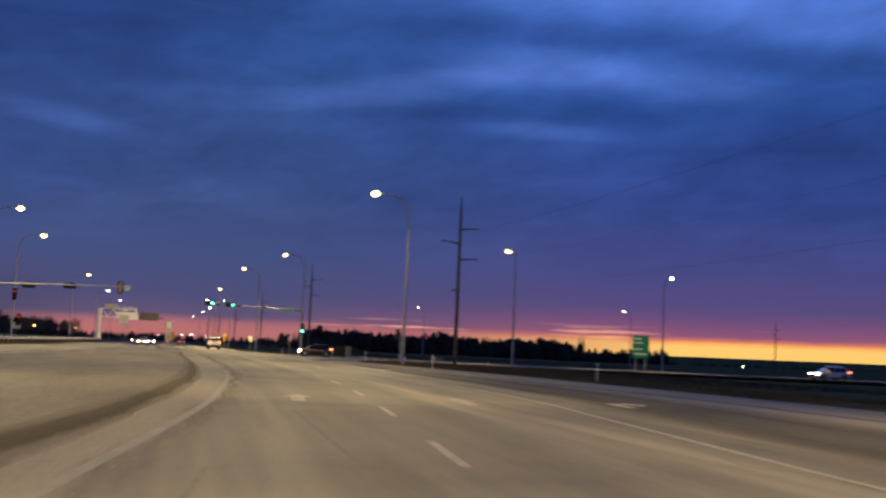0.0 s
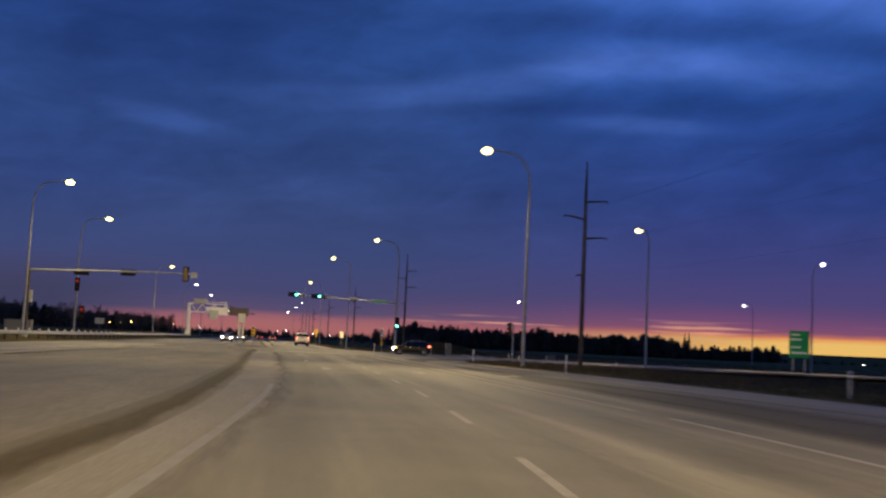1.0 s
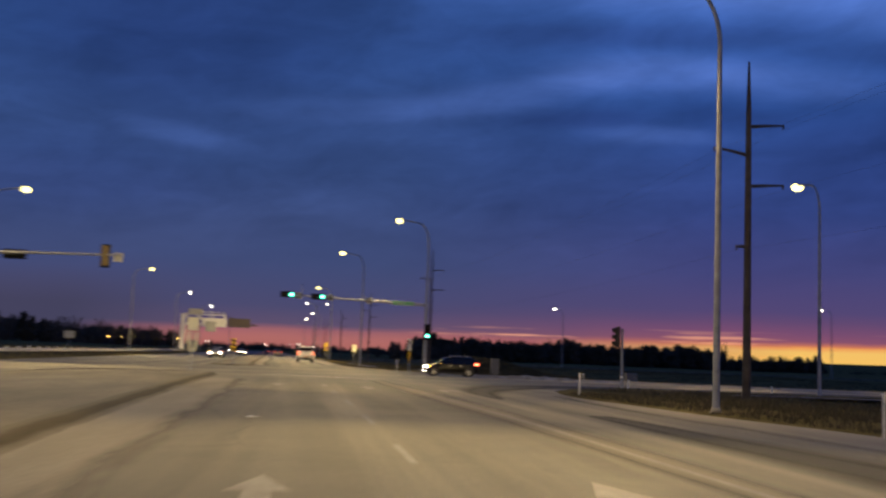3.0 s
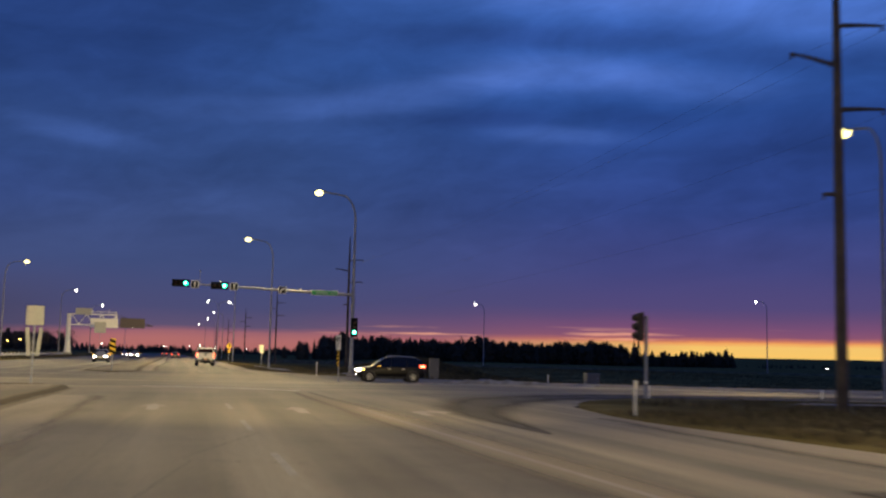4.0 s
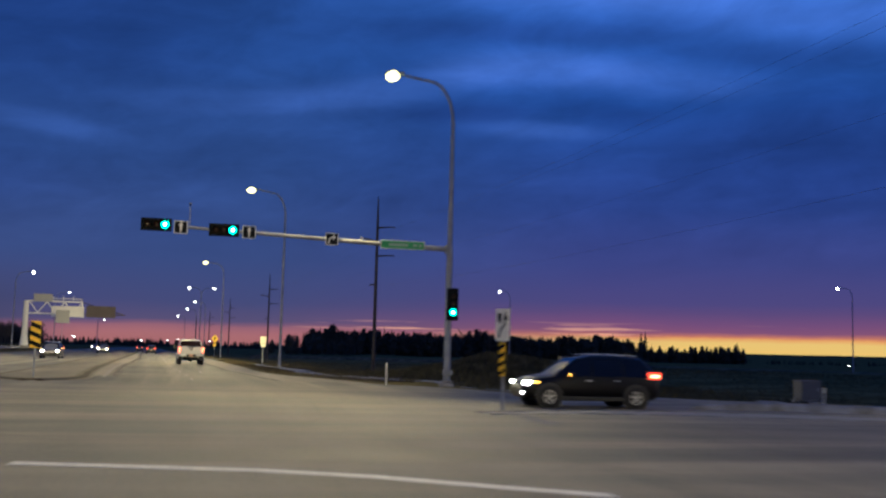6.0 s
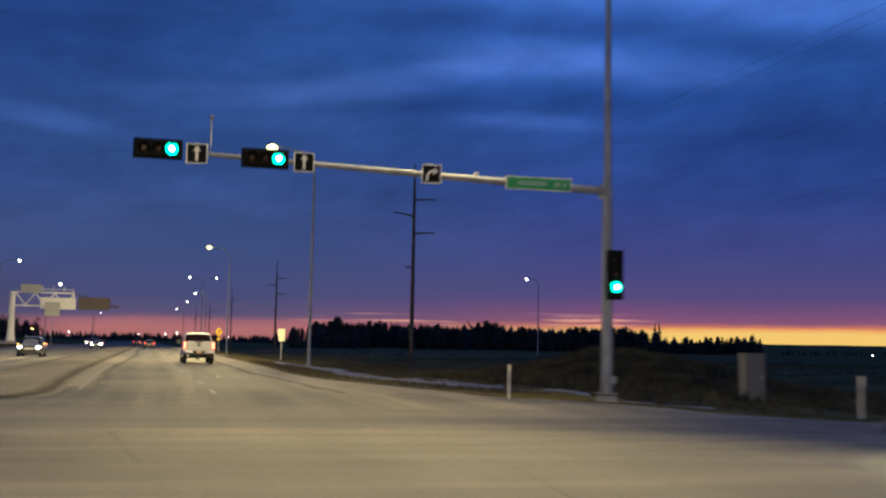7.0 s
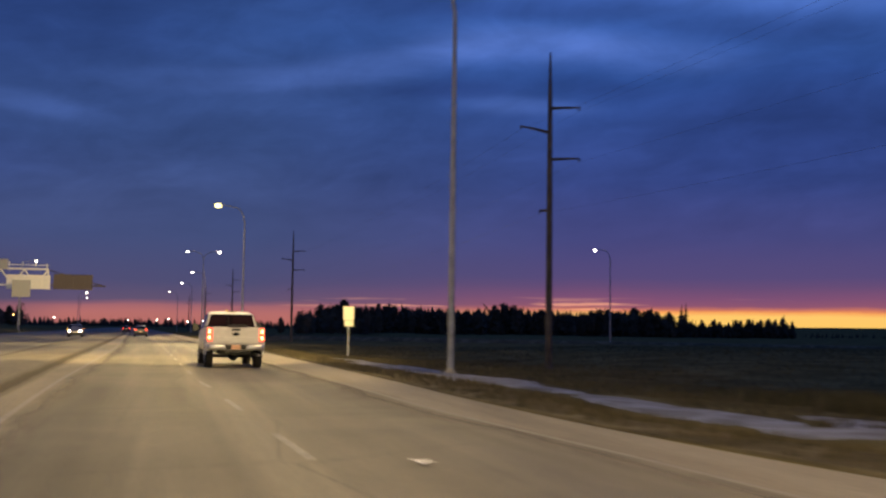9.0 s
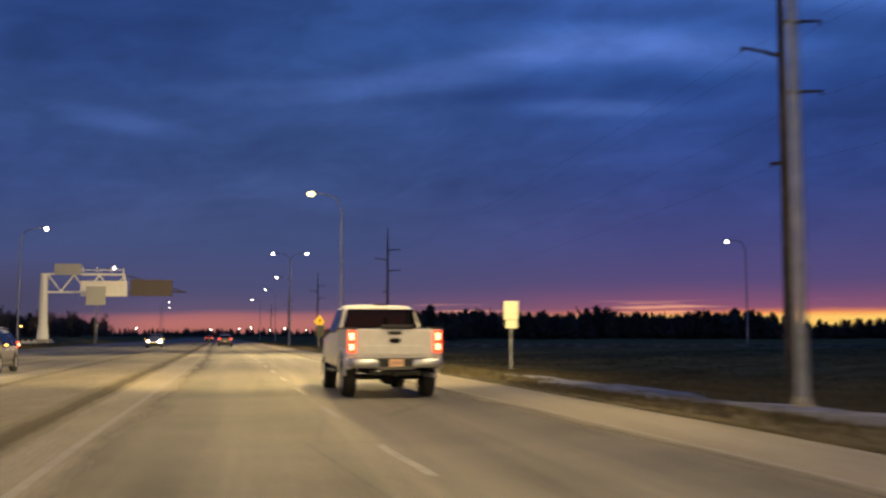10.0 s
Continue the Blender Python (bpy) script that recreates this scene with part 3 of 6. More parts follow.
def field(name, near, far, profile, mat, rough, label):
    """Open land from a road edge to the horizon."""
    a, b, rows = [], [], []
    for line, out in ((near, a), (far, b)):
        pts = [np.array(p, float) for p in line]
        pts = [2 * pts[0] - pts[1]] + pts + [2 * pts[-1] - pts[-2]]
        for p, q, r, s in zip(pts, pts[1:], pts[2:], pts[3:]):
            for k in range(10):
                t = k / 10
                out.append(0.5 * (2 * q + (r - p) * t + (2 * p - 5 * q + 4 * r - s) * t * t + (3 * q - p - 3 * r + s) * t**3))
        out.append(pts[-2])
    for p, q in zip(a, b):
        way = q - p
        reach = np.linalg.norm(way)
        way = way / reach
        row = [(p[0], p[1], -0.05)]
        for d in STEPS:
            x, y = p + way * min(d, reach)
            lump = 0 if d < 0.2 else rough * min(1, d / 3) * (0.10 * relief(x, y, 2.2) + 0.22 * relief(x, y, 9.0) + (0.8 * relief(x, y, 70) if d > 40 else 0))
            bank = 1.65 * math.exp(-(((x - 20) / 5.5) ** 2) - ((y - 165) / 8.5) ** 2) * (1 + 0.35 * relief(x, y, 1.6))
            row.append((x, y, height(profile, min(d, reach)) + lump + bank))
        rows.append(row)
    sheet = Mesh().grid(rows)
    LAND[name] = BVHTree.FromPolygons(sheet.v, sheet.f)
    return structure(name, sheet, mat, label, "ground")


# land at the foot of the far tree line, beyond the end of the road
structure("ground_far", Mesh().grid([[(x, y, z + 0.4 * relief(x, y, 90)) for x in range(-600, 601, 100)] for y, z in ((1250, -2.0), (1450, 0.0), (1700, 3.2), (2000, 4.5), (2900, 9.0))]), "grass", "dark far farmland", "ground")


def land_z(x, y):
    """Height of the open land at a place of the plan."""
    for tree in LAND.values():
        hit = tree.ray_cast(Vector((x, y, 60)), Vector((0, 0, -1)))[0]
        if hit is not None:
            return hit.z
    return 0.0


field("ground_east_south", EAST_SOUTH, EAST_SOUTH_FAR, EAST_ISLAND, "grass", 0.5, "dark dormant grass field beside the road")
field("ground_east_north", EAST_NORTH, EAST_NORTH_FAR, EAST_LOW, "grass", 1.0, "dark rough field of dormant grass with a ditch")
field("ground_west", WEST, WEST_FAR, WEST_HIGH, "grass", 0.6, "dark grass bank beyond the oncoming lanes")

east_s, east_n = along([p for p in EAST_SOUTH[:11]]), along([p for p in EAST_NORTH[6:]])
west = along(WEST)
rows = []
for y in (-90, -60, -40, -20, 0, 15, 30, 40, 50, 60, 74, 80, 88, 95):
    rows.append((west(y) - 0.2, east_s(y) + 0.2, y))
rows += [(west(y) - 0.2, x, y) for x, y in ((12.9, 97), (13.3, 100.5), (15.3, 103.7), (25, 104.9), (25, 108), (25, 134.5), (21.5, 136.3), (17.2, 138.2), (13.8, 141.5))]
for y in (145, 148, 152, 160, 169, 182, 195, 207, 227, 240, 270, 311, 400, 550, 700, 1200, 1800):
    rows.append((west(y) - 0.2, east_n(y) + 0.2, y))
road = structure("road", Mesh().grid([[(a + (b - a) * k / 6, y, 0.0) for k in range(7)] for a, b, y in rows], False), "asphalt", "worn dry asphalt carriageway with pale wheel tracks", "road")
layer, lane_x = road.data.uv_layers.new(name="lane"), along(DASH)
for loop in road.data.loops:
    x, y, z = road.data.vertices[loop.vertex_index].co
    layer.data[loop.index].uv = ((x - lane_x(y)) / 10, y / 10)
rows = [[(x, a, 0.0), (x, (a + b) / 2, 0.0), (x, b, 0.0)] for x, a, b in ((25.01, 104.9, 134.5), (40, 104.6, 131.2), (60, 104.4, 128.4), (120, 103.6, 124.4), (600, 99.6, 112.4))]
structure("road_side_street", Mesh().grid(rows, False), "side_asphalt", "worn asphalt side street", "road")


def island(name, right, left, top, mat, label, crown=0.05):
    """Raised island between two lines that run the same way, with kerbs round it."""
    ys = np.linspace(0, 1, 90)

    def sample(line, t):
        d = np.r_[0, np.cumsum([np.hypot(b[0] - a[0], b[1] - a[1]) for a, b in zip(line, line[1:])])]
        return float(np.interp(t * d[-1], d, [p[0] for p in line])), float(np.interp(t * d[-1], d, [p[1] for p in line]))

    pr, pl = [sample(right, t**1.6) for t in ys], [sample(left, t**1.6) for t in ys]
    rows = []
    for (xr, yr), (xl, yl) in zip(pr, pl):
        row = []
        for k in range(9):
            u = k / 8
            x, y = xr + (xl - xr) * u, yr + (yl - yr) * u
            row.append((x, y, top - 0.02 + crown * math.sin(math.pi * u) + 0.03 * relief(x, y, 1.7) * math.sin(math.pi * u)))
        rows.append(row)
    body = structure(name, Mesh().grid(rows), mat, label, "median")
    rows.insert(0, [(x, y, -0.05) for x, y, z in rows[0]])
    stone = name == "traffic_island"
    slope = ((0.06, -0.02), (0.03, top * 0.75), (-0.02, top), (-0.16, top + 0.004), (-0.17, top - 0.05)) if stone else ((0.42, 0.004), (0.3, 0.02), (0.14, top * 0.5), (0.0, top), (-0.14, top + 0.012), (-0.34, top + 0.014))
    for line in (pr, pl):
        prof = []
        for i, p in enumerate(line):
            a, b = Vector(line[max(i - 1, 0)]), Vector(line[min(i + 1, len(line) - 1)])
            n = Vector(((b - a).y, -(b - a).x)).normalized()
            q = (pl if line is pr else pr)[i]
            if n.dot(Vector(p) - Vector(q)) < 0:
                n = -n
            prof.append([(p[0] + n.x * s, p[1] + n.y * s, z + (0 if stone else 0.02 * relief(p[0], p[1] + 9 * s, 1.1) * (0.0 < z))) for s, z in slope])
        prof.insert(0, [(x, y, -0.05) for x, y, z in prof[0]])
        kerb = part("kerb", Mesh().grid(prof), "kerb" if stone else "banded_edge", body, "dirt-stained concrete kerb" if stone else "kerb strip with sand at its foot and a darker brown face")
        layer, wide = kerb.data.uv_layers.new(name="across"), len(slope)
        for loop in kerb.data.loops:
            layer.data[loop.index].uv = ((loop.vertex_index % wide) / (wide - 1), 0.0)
    return body


KERB_SOUTH = curve([(-3.8, 110.5), (-3.6, 104), (-3.6, 98), (-3.3, 86), (-3.0, 75), (-2.7, 65), (-2.42, 55), (-2.3, 45), (-2.3, 37), (-2.52, 29), (-3.25, 18), (-5.1, 0), (-8.6, -30), (-14, -80)])
KERB_SOUTH_WEST = curve([(-4.6, 111.5), (-9.5, 110), (-11.2, 104), (-11.4, 98), (-11.3, 85), (-11.3, 60), (-12.2, 30), (-14.2, 0), (-17, -30), (-23, -80)])
KERB_NORTH = curve([(-4.9, 145.6), (-3.7, 148.5), (-4.25, 160), (-4.9, 175), (-5.2, 185), (-5.65, 197), (-6.65, 230), (-8.8, 297), (-12.5, 400), (-24, 700)])
KERB_NORTH_WEST = curve([(-5.4, 145.6), (-7.2, 149), (-7.6, 160), (-7.9, 175), (-8.3, 188), (-8.8, 200), (-10.1, 230), (-13.2, 297), (-18.3, 400), (-31, 700)])
island("median_south", KERB_SOUTH, KERB_SOUTH_WEST, 0.13, "median", "wide median of packed dirt and dead grass")
island("median_north", KERB_NORTH, KERB_NORTH_WEST, 0.07, "median", "narrow median of packed dirt and dead grass between the carriageways")
island("traffic_island", curve([(8.2, 126.4), (12, 127.2), (17, 125.8), (24, 122.6), (32, 119.8), (38, 118.2)]), curve([(8.0, 127.4), (12, 128.9), (17, 128.2), (24, 125.0), (32, 121.6), (38, 119.4)]), 0.025, "concrete", "low concrete island at the turn lane", 0.01)

# sandy berm and dark gutter along the far edge of the side street
BERM = curve([(15.2, 138.6), (17.2, 136.2), (21.5, 132.2), (35, 126.7), (60, 119.9), (120, 114.4)], 1.5)
rows = []
for i, p in enumerate(BERM):
    a, b = Vector(BERM[max(i - 1, 0)]), Vector(BERM[min(i + 1, len(BERM) - 1)])
    n = Vector(((b - a).y, -(b - a).x)).normalized()
    tall = 0.10 + 0.05 * relief(p[0], p[1], 2.5)
    rows.append([(p[0] + n.x * s, p[1] + n.y * s, z) for s, z in ((1.3, 0.005), (0.7, tall * 0.5), (0.2, tall), (-0.5, tall * 0.9), (-1.1, 0.06), (-1.5, -0.06))])
berm = structure("berm_side_street", Mesh().grid(rows), "dust", "low ridge of sand along the edge of the side street", "shoulder")
layer = berm.data.uv_layers.new(name="reach")
for loop in berm.data.loops:
    layer.data[loop.index].uv = (1.0, 0.0)

# strip of sandy dead grass between the shoulder and the field
rows = []
for k in range(150, 300):
    e = east_n(k)
    w = float(np.interp(k, [150, 156, 162, 170, 190, 230], [0.8, 1.5, 2.3, 2.3, 2.2, 1.4])) + 0.5 * relief(e, k, 4.0)
    rows.append([(e - 0.04, k, 0.03), (e, k, 0.07)] + [(e + w * u, k, land_z(e + w * u, k) + 0.03 * math.sin(math.pi * min(1, u * 1.05)) - 0.05 * (u > 0.95)) for u in (0.08, 0.3, 0.5, 0.7, 0.9, 1.0)])
structure("verge_strip", Mesh().grid(rows), "verge", "strip of pale dead grass and sand along the shoulder", "verge")

# dusty shoulders
def shoulder(name, rows, label):
    """Sandy strip; rows run from the asphalt side outwards, with a thin fringe over the asphalt."""
    wide = []
    for r in rows:
        (x0, y0, z0), (x1, y1, z1) = r[0], r[-1]
        s = 1.1 if x1 < x0 else -1.1
        inner = x0 - s * 0.5
        wide.append([(x0 + s, y0, 0.004), (inner, y0, 0.006), ((inner + x1) / 2, y1, 0.010), (x1, y1, z1)])
    ob = structure(name, Mesh().grid(wide), "dust", label, "shoulder")
    layer = ob.data.uv_layers.new(name="reach")
    for loop in ob.data.loops:
        layer.data[loop.index].uv = ((0.0, 0.95, 1.0, 1.0)[loop.vertex_index % 4], 0.0)
    return ob


south_kerb, oncoming_kerb, north_kerb = along(KERB_SOUTH[::-1]), along(KERB_SOUTH_WEST[::-1]), along(KERB_NORTH[4:])
shoulder("shoulder_north_east", [[(a[0], a[1], 0.005), (east_n(a[1]) + 0.08, a[1], 0.02)] for a in RIGHT_NORTH if 150 < a[1] < 420], "pale sandy shoulder along the asphalt")
shoulder("shoulder_north_west", [[(a[0] + 0.1, a[1], 0.005), (north_kerb(a[1]) + 0.03, a[1], 0.012)] for a in EDGE_NORTH if 152 < a[1] < 420], "pale sandy shoulder along the median")
shoulder("shoulder_south_west", [[(a[0] - 0.05, a[1], 0.005), (south_kerb(a[1]) + 0.05, a[1], 0.012)] for a in EDGE_SOUTH], "pale sandy shoulder along the median")
shoulder("shoulder_south_east", [[(east_s(y) - w, y, 0.005), (east_s(y) + 0.1, y, 0.02)] for y, w in [(y, 3.4 if y < 60 else max(0.5, 3.4 - (y - 60) * 0.09)) for y in range(-80, 95, 3)]], "pale sandy shoulder along the grass")
shoulder("shoulder_oncoming", [[(oncoming_kerb(y) - 2.4, y, 0.005), (oncoming_kerb(y) - 0.05, y, 0.012)] for y in range(-70, 104, 3)], "pale sandy edge of the oncoming lanes")



def drift(name, line, widths, z, mat, label, category):
    """A strip along a plan line whose width changes from start to end."""
    n = len(line)
    rows = []
    for i, p in enumerate(line):
        a, b = Vector(line[max(i - 1, 0)]), Vector(line[min(i + 1, n - 1)])
        side = Vector(((b - a).y, -(b - a).x)).normalized()
        w = float(np.interp(i / (n - 1), np.linspace(0, 1, len(widths)), widths))
        rows.append([(p[0] + side.x * w * u, p[1] + side.y * w * u, z) for u in (-0.5, -0.25, 0.0, 0.25, 0.5)])
    ob = structure(name, Mesh().grid(rows, False), mat, label, category)
    layer = ob.data.uv_layers.new(name="across")
    for loop in ob.data.loops:
        layer.data[loop.index].uv = ((loop.vertex_index % 5) / 4, 0.0)
    return ob


# both turn lane strips: darker asphalt, with headlight and lamp falloff added to the tone
drift("turn_lane", curve([(1.0, -50), (4.2, -20), (8.2, 10), (10.0, 28), (10.4, 45), (9.9, 65), (9.4, 79)]), (5.5, 6.0, 6.5, 6.0, 5.5, 1.0), 0.003, "dark_lane", "darker asphalt of the right-turn lane", "road")
drift("turn_lane_corner", curve([(8.4, 88), (8.8, 95), (10.4, 101.5), (13.6, 107), (18.5, 110.6), (30, 112.2), (66, 112.6)]), (0.2, 3.5, 6.0, 7.5, 8.0, 7.0, 5.5, 3.0, 0.2), 0.003, "dark_lane", "darker asphalt where the turn lane bends into the side street", "road")
drift("gutter_side_street", curve([(18.6, 133.0), (21.0, 130.9), (35, 125.0), (60, 118.0), (120, 112.4)]), (0.3, 0.9, 0.9, 0.8, 0.8), 0.008, "dark_lane", "dark gutter line along the side street", "road")
drift("dust_drift", curve([(6.95, 42), (6.75, 65), (6.55, 76), (6.15, 88), (5.85, 96), (5.5, 104), (5.3, 110)]), (0.6, 1.3, 1.8, 1.9, 1.2), 0.005, "dust_band", "pale sand drifted between the lanes", "road")


# ---- road markings ----
def marking(name, rows, mat="paint", label="worn white painted line"):
    return structure(name, Mesh().grid(rows, False), mat, label, "road marking")


dash_x = along(DASH)
for start, end in ((-21.3, 104.0), (149.9, 330.0)):
    y = start
    while y < end:
        pts = [(dash_x(y + k * 0.75), y + k * 0.75) for k in range(5)]
        marking("lane_dash", ribbon(pts, 0.12, 0.006), "faint_paint", "worn white lane dash")
        y += 7.85 if start < 0 else 7.45
marking("edge_line_south", ribbon([p for p in EDGE_SOUTH if p[1] < 46], 0.15, 0.010), "ghost_paint", "nearly worn away white line")
marking("tar_seam", ribbon([(-3.4, 149.8), (0, 149.35), (4.1, 148.7), (8.0, 147.85), (10.2, 147.4)], 0.16, 0.008), "seam", "dark tar seam across the asphalt")
marking("edge_line_north", ribbon([p for p in EDGE_NORTH if p[1] < 420], 0.12, 0.010), "ghost_paint", "nearly worn away white line")
marking("turn_lane_line", ribbon([p for p in TURN_LINE if p[1] < 38], 0.14, 0.006), "faint_paint")
marking("turn_lane_line", ribbon([p for p in TURN_LINE if p[1] > 38], 0.13, 0.006), "ghost_paint", "nearly worn away white line")
marking("shoulder_line_north", ribbon([p for p in RIGHT_NORTH if p[1] < 420], 0.10, 0.009), "ghost_paint", "nearly worn away white line")
marking("side_street_line", ribbon([(10.1, 109.45), (12.3, 108.35), (14.5, 107.6)], 0.12, 0.008), "faint_paint")
marking("stop_line", ribbon([(-1.2, 115.15), (0.1, 114.8), (1.75, 114.35), (3.0, 113.7), (4.2, 112.75), (5.3, 111.95)], 0.30, 0.008), "paint", "white line across the lanes")


def arrow(x, y, turn=0.0, kind="ahead"):
    """A lane arrow, painted, pointing along the lane."""
    if kind == "ahead":
        line = [(-0.15, -1.6), (0.15, -1.6), (0.15, 0.15), (0.36, 0.1), (0.0, 1.6), (-0.36, 0.1), (-0.15, 0.15)]
    else:
        line = [(-0.15, -1.5), (0.15, -1.5), (0.15, -0.2), (0.3, -0.05), (0.55, -0.05), (0.55, -0.6), (1.05, 0.3), (0.55, 1.2), (0.55, 0.65), (0.1, 0.65), (-0.15, 0.3)]
    c, s = math.cos(turn), math.sin(turn)
    shape = Mesh()
    shape.add([(x + c * u - s * v, y + s * u + c * v, 0.007) for u, v in line], [tuple(range(len(line)))])
    return structure("lane_arrow", shape, "faint_paint", "worn white lane arrow", "road marking")


for x, y, kind in ((0.15, 23.8, "ahead"), (4.2, 24.6, "ahead"), (8.6, 25.6, "turn"), (1.0, 61.8, "ahead"), (4.95, 61.8, "ahead"), (8.5, 61.7, "turn"), (0.2, 97.3, "ahead"), (4.05, 96.4, "ahead"), (7.2, 95.8, "turn")):
    arrow(x, y, (lane_x(y - 2) - lane_x(y + 2)) / 4, kind)


# ---- street lighting ----
def lane_light(x, y, z, aim_x, back=31.0, ahead=31.0, power=1.0, back_gain=1.0, ahead_gain=1.0, below=0.05, spill=0.0, under=None):
    """Light of one luminaire: weak straight down, strong along the lanes, as roadway optics throw it."""
    # lane beams also stand in for the car headlights that brighten the road
    lean = 5.0 if aim_x > x else -5.0
    beams = [] if not spill else [((x + 22, y - 30, 0), 74, spill), ((x + 22, y + 30, 0), 74, spill)]
    for target, size, share in beams + [(((aim_x + 2 * x) / 3 if under is None else under, y, 0), 140 if under is None else 108, below), ((aim_x + lean, y - back, 0), 76, back_gain * (back / 31) ** 2.4), ((aim_x + lean, y + ahead, 0), 76, ahead_gain * (ahead / 31) ** 2.4)]:
        bulb = new("street_lamp_light", bpy.data.lights.new("street_lamp_light", "SPOT"))
        bulb.data.energy, bulb.data.color, bulb.data.shadow_soft_size = LAMP_WATTS * share * power, LAMP_COLOUR, 0.5
        bulb.data.spot_size, bulb.data.spot_blend = radians(size), 1.0
        bulb.matrix_basis = look((x, y, z), target)


def street_lamp(x, y, aim=180.0, z0=0.0, top=13.9, arm=2.9, light=None, throw=(), far=False, group="street lamps", wide=0.115):
    """Steel davit pole with one curved arm and a flat luminaire; aim: the way the arm points, in degrees from +x."""
    ob = thing("street_lamp", "tall grey steel street lamp with curved arm, lit", "street lamp", group, pose(x, y, z0, 0, 0, aim))
    h = top - z0
    part("base_plate", Mesh().box(0, 0, 0.02, 0.36, 0.36, 0.04, 0.01).lathe((0, 0, 0.04), "z", [(0, 0.17), (0.05, 0.16), (0.14, 0.13), (0.16, 0.0)], 12), "concrete", ob)
    pts = [(0, 0, 0.05), (0, 0, h * 0.4), (0, 0, h - 2.25)]
    for k in range(1, 9):
        a = k / 8 * 1.36
        pts.append((1.15 * (1 - math.cos(a)), 0, h - 2.25 + 1.9 * math.sin(a)))
    pts += [(arm - 0.45, 0, h - 0.12)]
    rad = [wide, wide * 0.85] + [wide * (0.66 - 0.02 * k) for k in range(len(pts) - 2)]
    part("pole", Mesh().tube(pts, rad, 10), "steel", ob)
    head = Mesh()
    head.loft([[(arm - 0.5 + u, w * c, h - 0.12 + d + t * s) for c, s in ((math.cos(q), math.sin(q)) for q in (2 * math.pi * k / 12 for k in range(12)))]
               for u, w, t, d in ((0, 0.05, 0.05, 0), (0.15, 0.13, 0.08, 0.01), (0.4, 0.19, 0.09, 0.02), (0.75, 0.17, 0.07, 0.02), (0.88, 0.06, 0.03, 0.0))])
    lum = part("luminaire", head, "steel", ob)
    # near lens is larger and rounder than a real one, standing in for glare
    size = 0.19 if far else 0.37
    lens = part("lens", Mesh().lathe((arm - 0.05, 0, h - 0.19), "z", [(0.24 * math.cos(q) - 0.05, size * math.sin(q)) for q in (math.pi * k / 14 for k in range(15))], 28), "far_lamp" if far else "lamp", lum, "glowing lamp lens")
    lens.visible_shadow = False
    if light is not None:
        a = radians(aim)
        lane_light(x + math.cos(a) * (arm - 0.05), y + math.sin(a) * (arm - 0.05), top - 0.55, light, *throw)
    return ob


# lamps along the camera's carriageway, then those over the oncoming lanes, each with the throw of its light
# the two at y = -48 and 14 are unseen, added at the others' spacing
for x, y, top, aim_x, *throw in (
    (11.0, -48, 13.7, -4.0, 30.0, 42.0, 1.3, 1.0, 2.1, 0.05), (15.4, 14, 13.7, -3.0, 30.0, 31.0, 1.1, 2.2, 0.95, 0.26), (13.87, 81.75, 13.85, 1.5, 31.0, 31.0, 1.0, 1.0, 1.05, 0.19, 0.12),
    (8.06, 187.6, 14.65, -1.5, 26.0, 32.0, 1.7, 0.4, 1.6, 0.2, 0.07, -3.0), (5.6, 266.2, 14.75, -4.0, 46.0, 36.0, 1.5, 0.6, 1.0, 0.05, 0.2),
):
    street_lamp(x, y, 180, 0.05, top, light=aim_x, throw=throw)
# the one at y = 40 is unseen, added to light the median side
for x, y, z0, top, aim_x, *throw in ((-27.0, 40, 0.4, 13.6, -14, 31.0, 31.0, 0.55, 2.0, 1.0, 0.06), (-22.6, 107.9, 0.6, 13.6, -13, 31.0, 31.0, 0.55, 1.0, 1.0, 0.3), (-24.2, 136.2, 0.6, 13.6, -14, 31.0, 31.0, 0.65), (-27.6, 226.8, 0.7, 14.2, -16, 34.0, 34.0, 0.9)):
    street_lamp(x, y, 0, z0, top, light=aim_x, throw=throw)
street_lamp(31.62, 110.1, 91, -0.2, 13.2)
for x, y, z, to, share in ((31.6, 112.9, 12.6, (26, 121, 0), 0.3), (31.6, 112.9, 12.6, (58, 114, 0), 0.5), (63.7, 138.4, 12.9, (40, 118, 0), 0.4), (63.7, 138.4, 12.9, (95, 112, 0), 0.7)):
    bulb = new("street_lamp_light", bpy.data.lights.new("street_lamp_light", "SPOT"))
    bulb.data.energy, bulb.data.color, bulb.data.shadow_soft_size = LAMP_WATTS * share, LAMP_COLOUR, 0.5
    bulb.data.spot_size, bulb.data.spot_blend = radians(84), 1.0
    bulb.matrix_basis = look((x, y, z), to)
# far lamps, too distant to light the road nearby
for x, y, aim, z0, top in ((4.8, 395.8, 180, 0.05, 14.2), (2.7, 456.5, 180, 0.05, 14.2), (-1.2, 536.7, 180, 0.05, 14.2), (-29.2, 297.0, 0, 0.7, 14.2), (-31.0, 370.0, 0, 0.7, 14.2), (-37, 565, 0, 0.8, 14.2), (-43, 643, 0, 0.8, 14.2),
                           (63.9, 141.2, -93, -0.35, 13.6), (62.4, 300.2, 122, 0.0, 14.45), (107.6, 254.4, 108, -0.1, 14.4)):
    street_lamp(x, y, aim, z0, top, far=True)


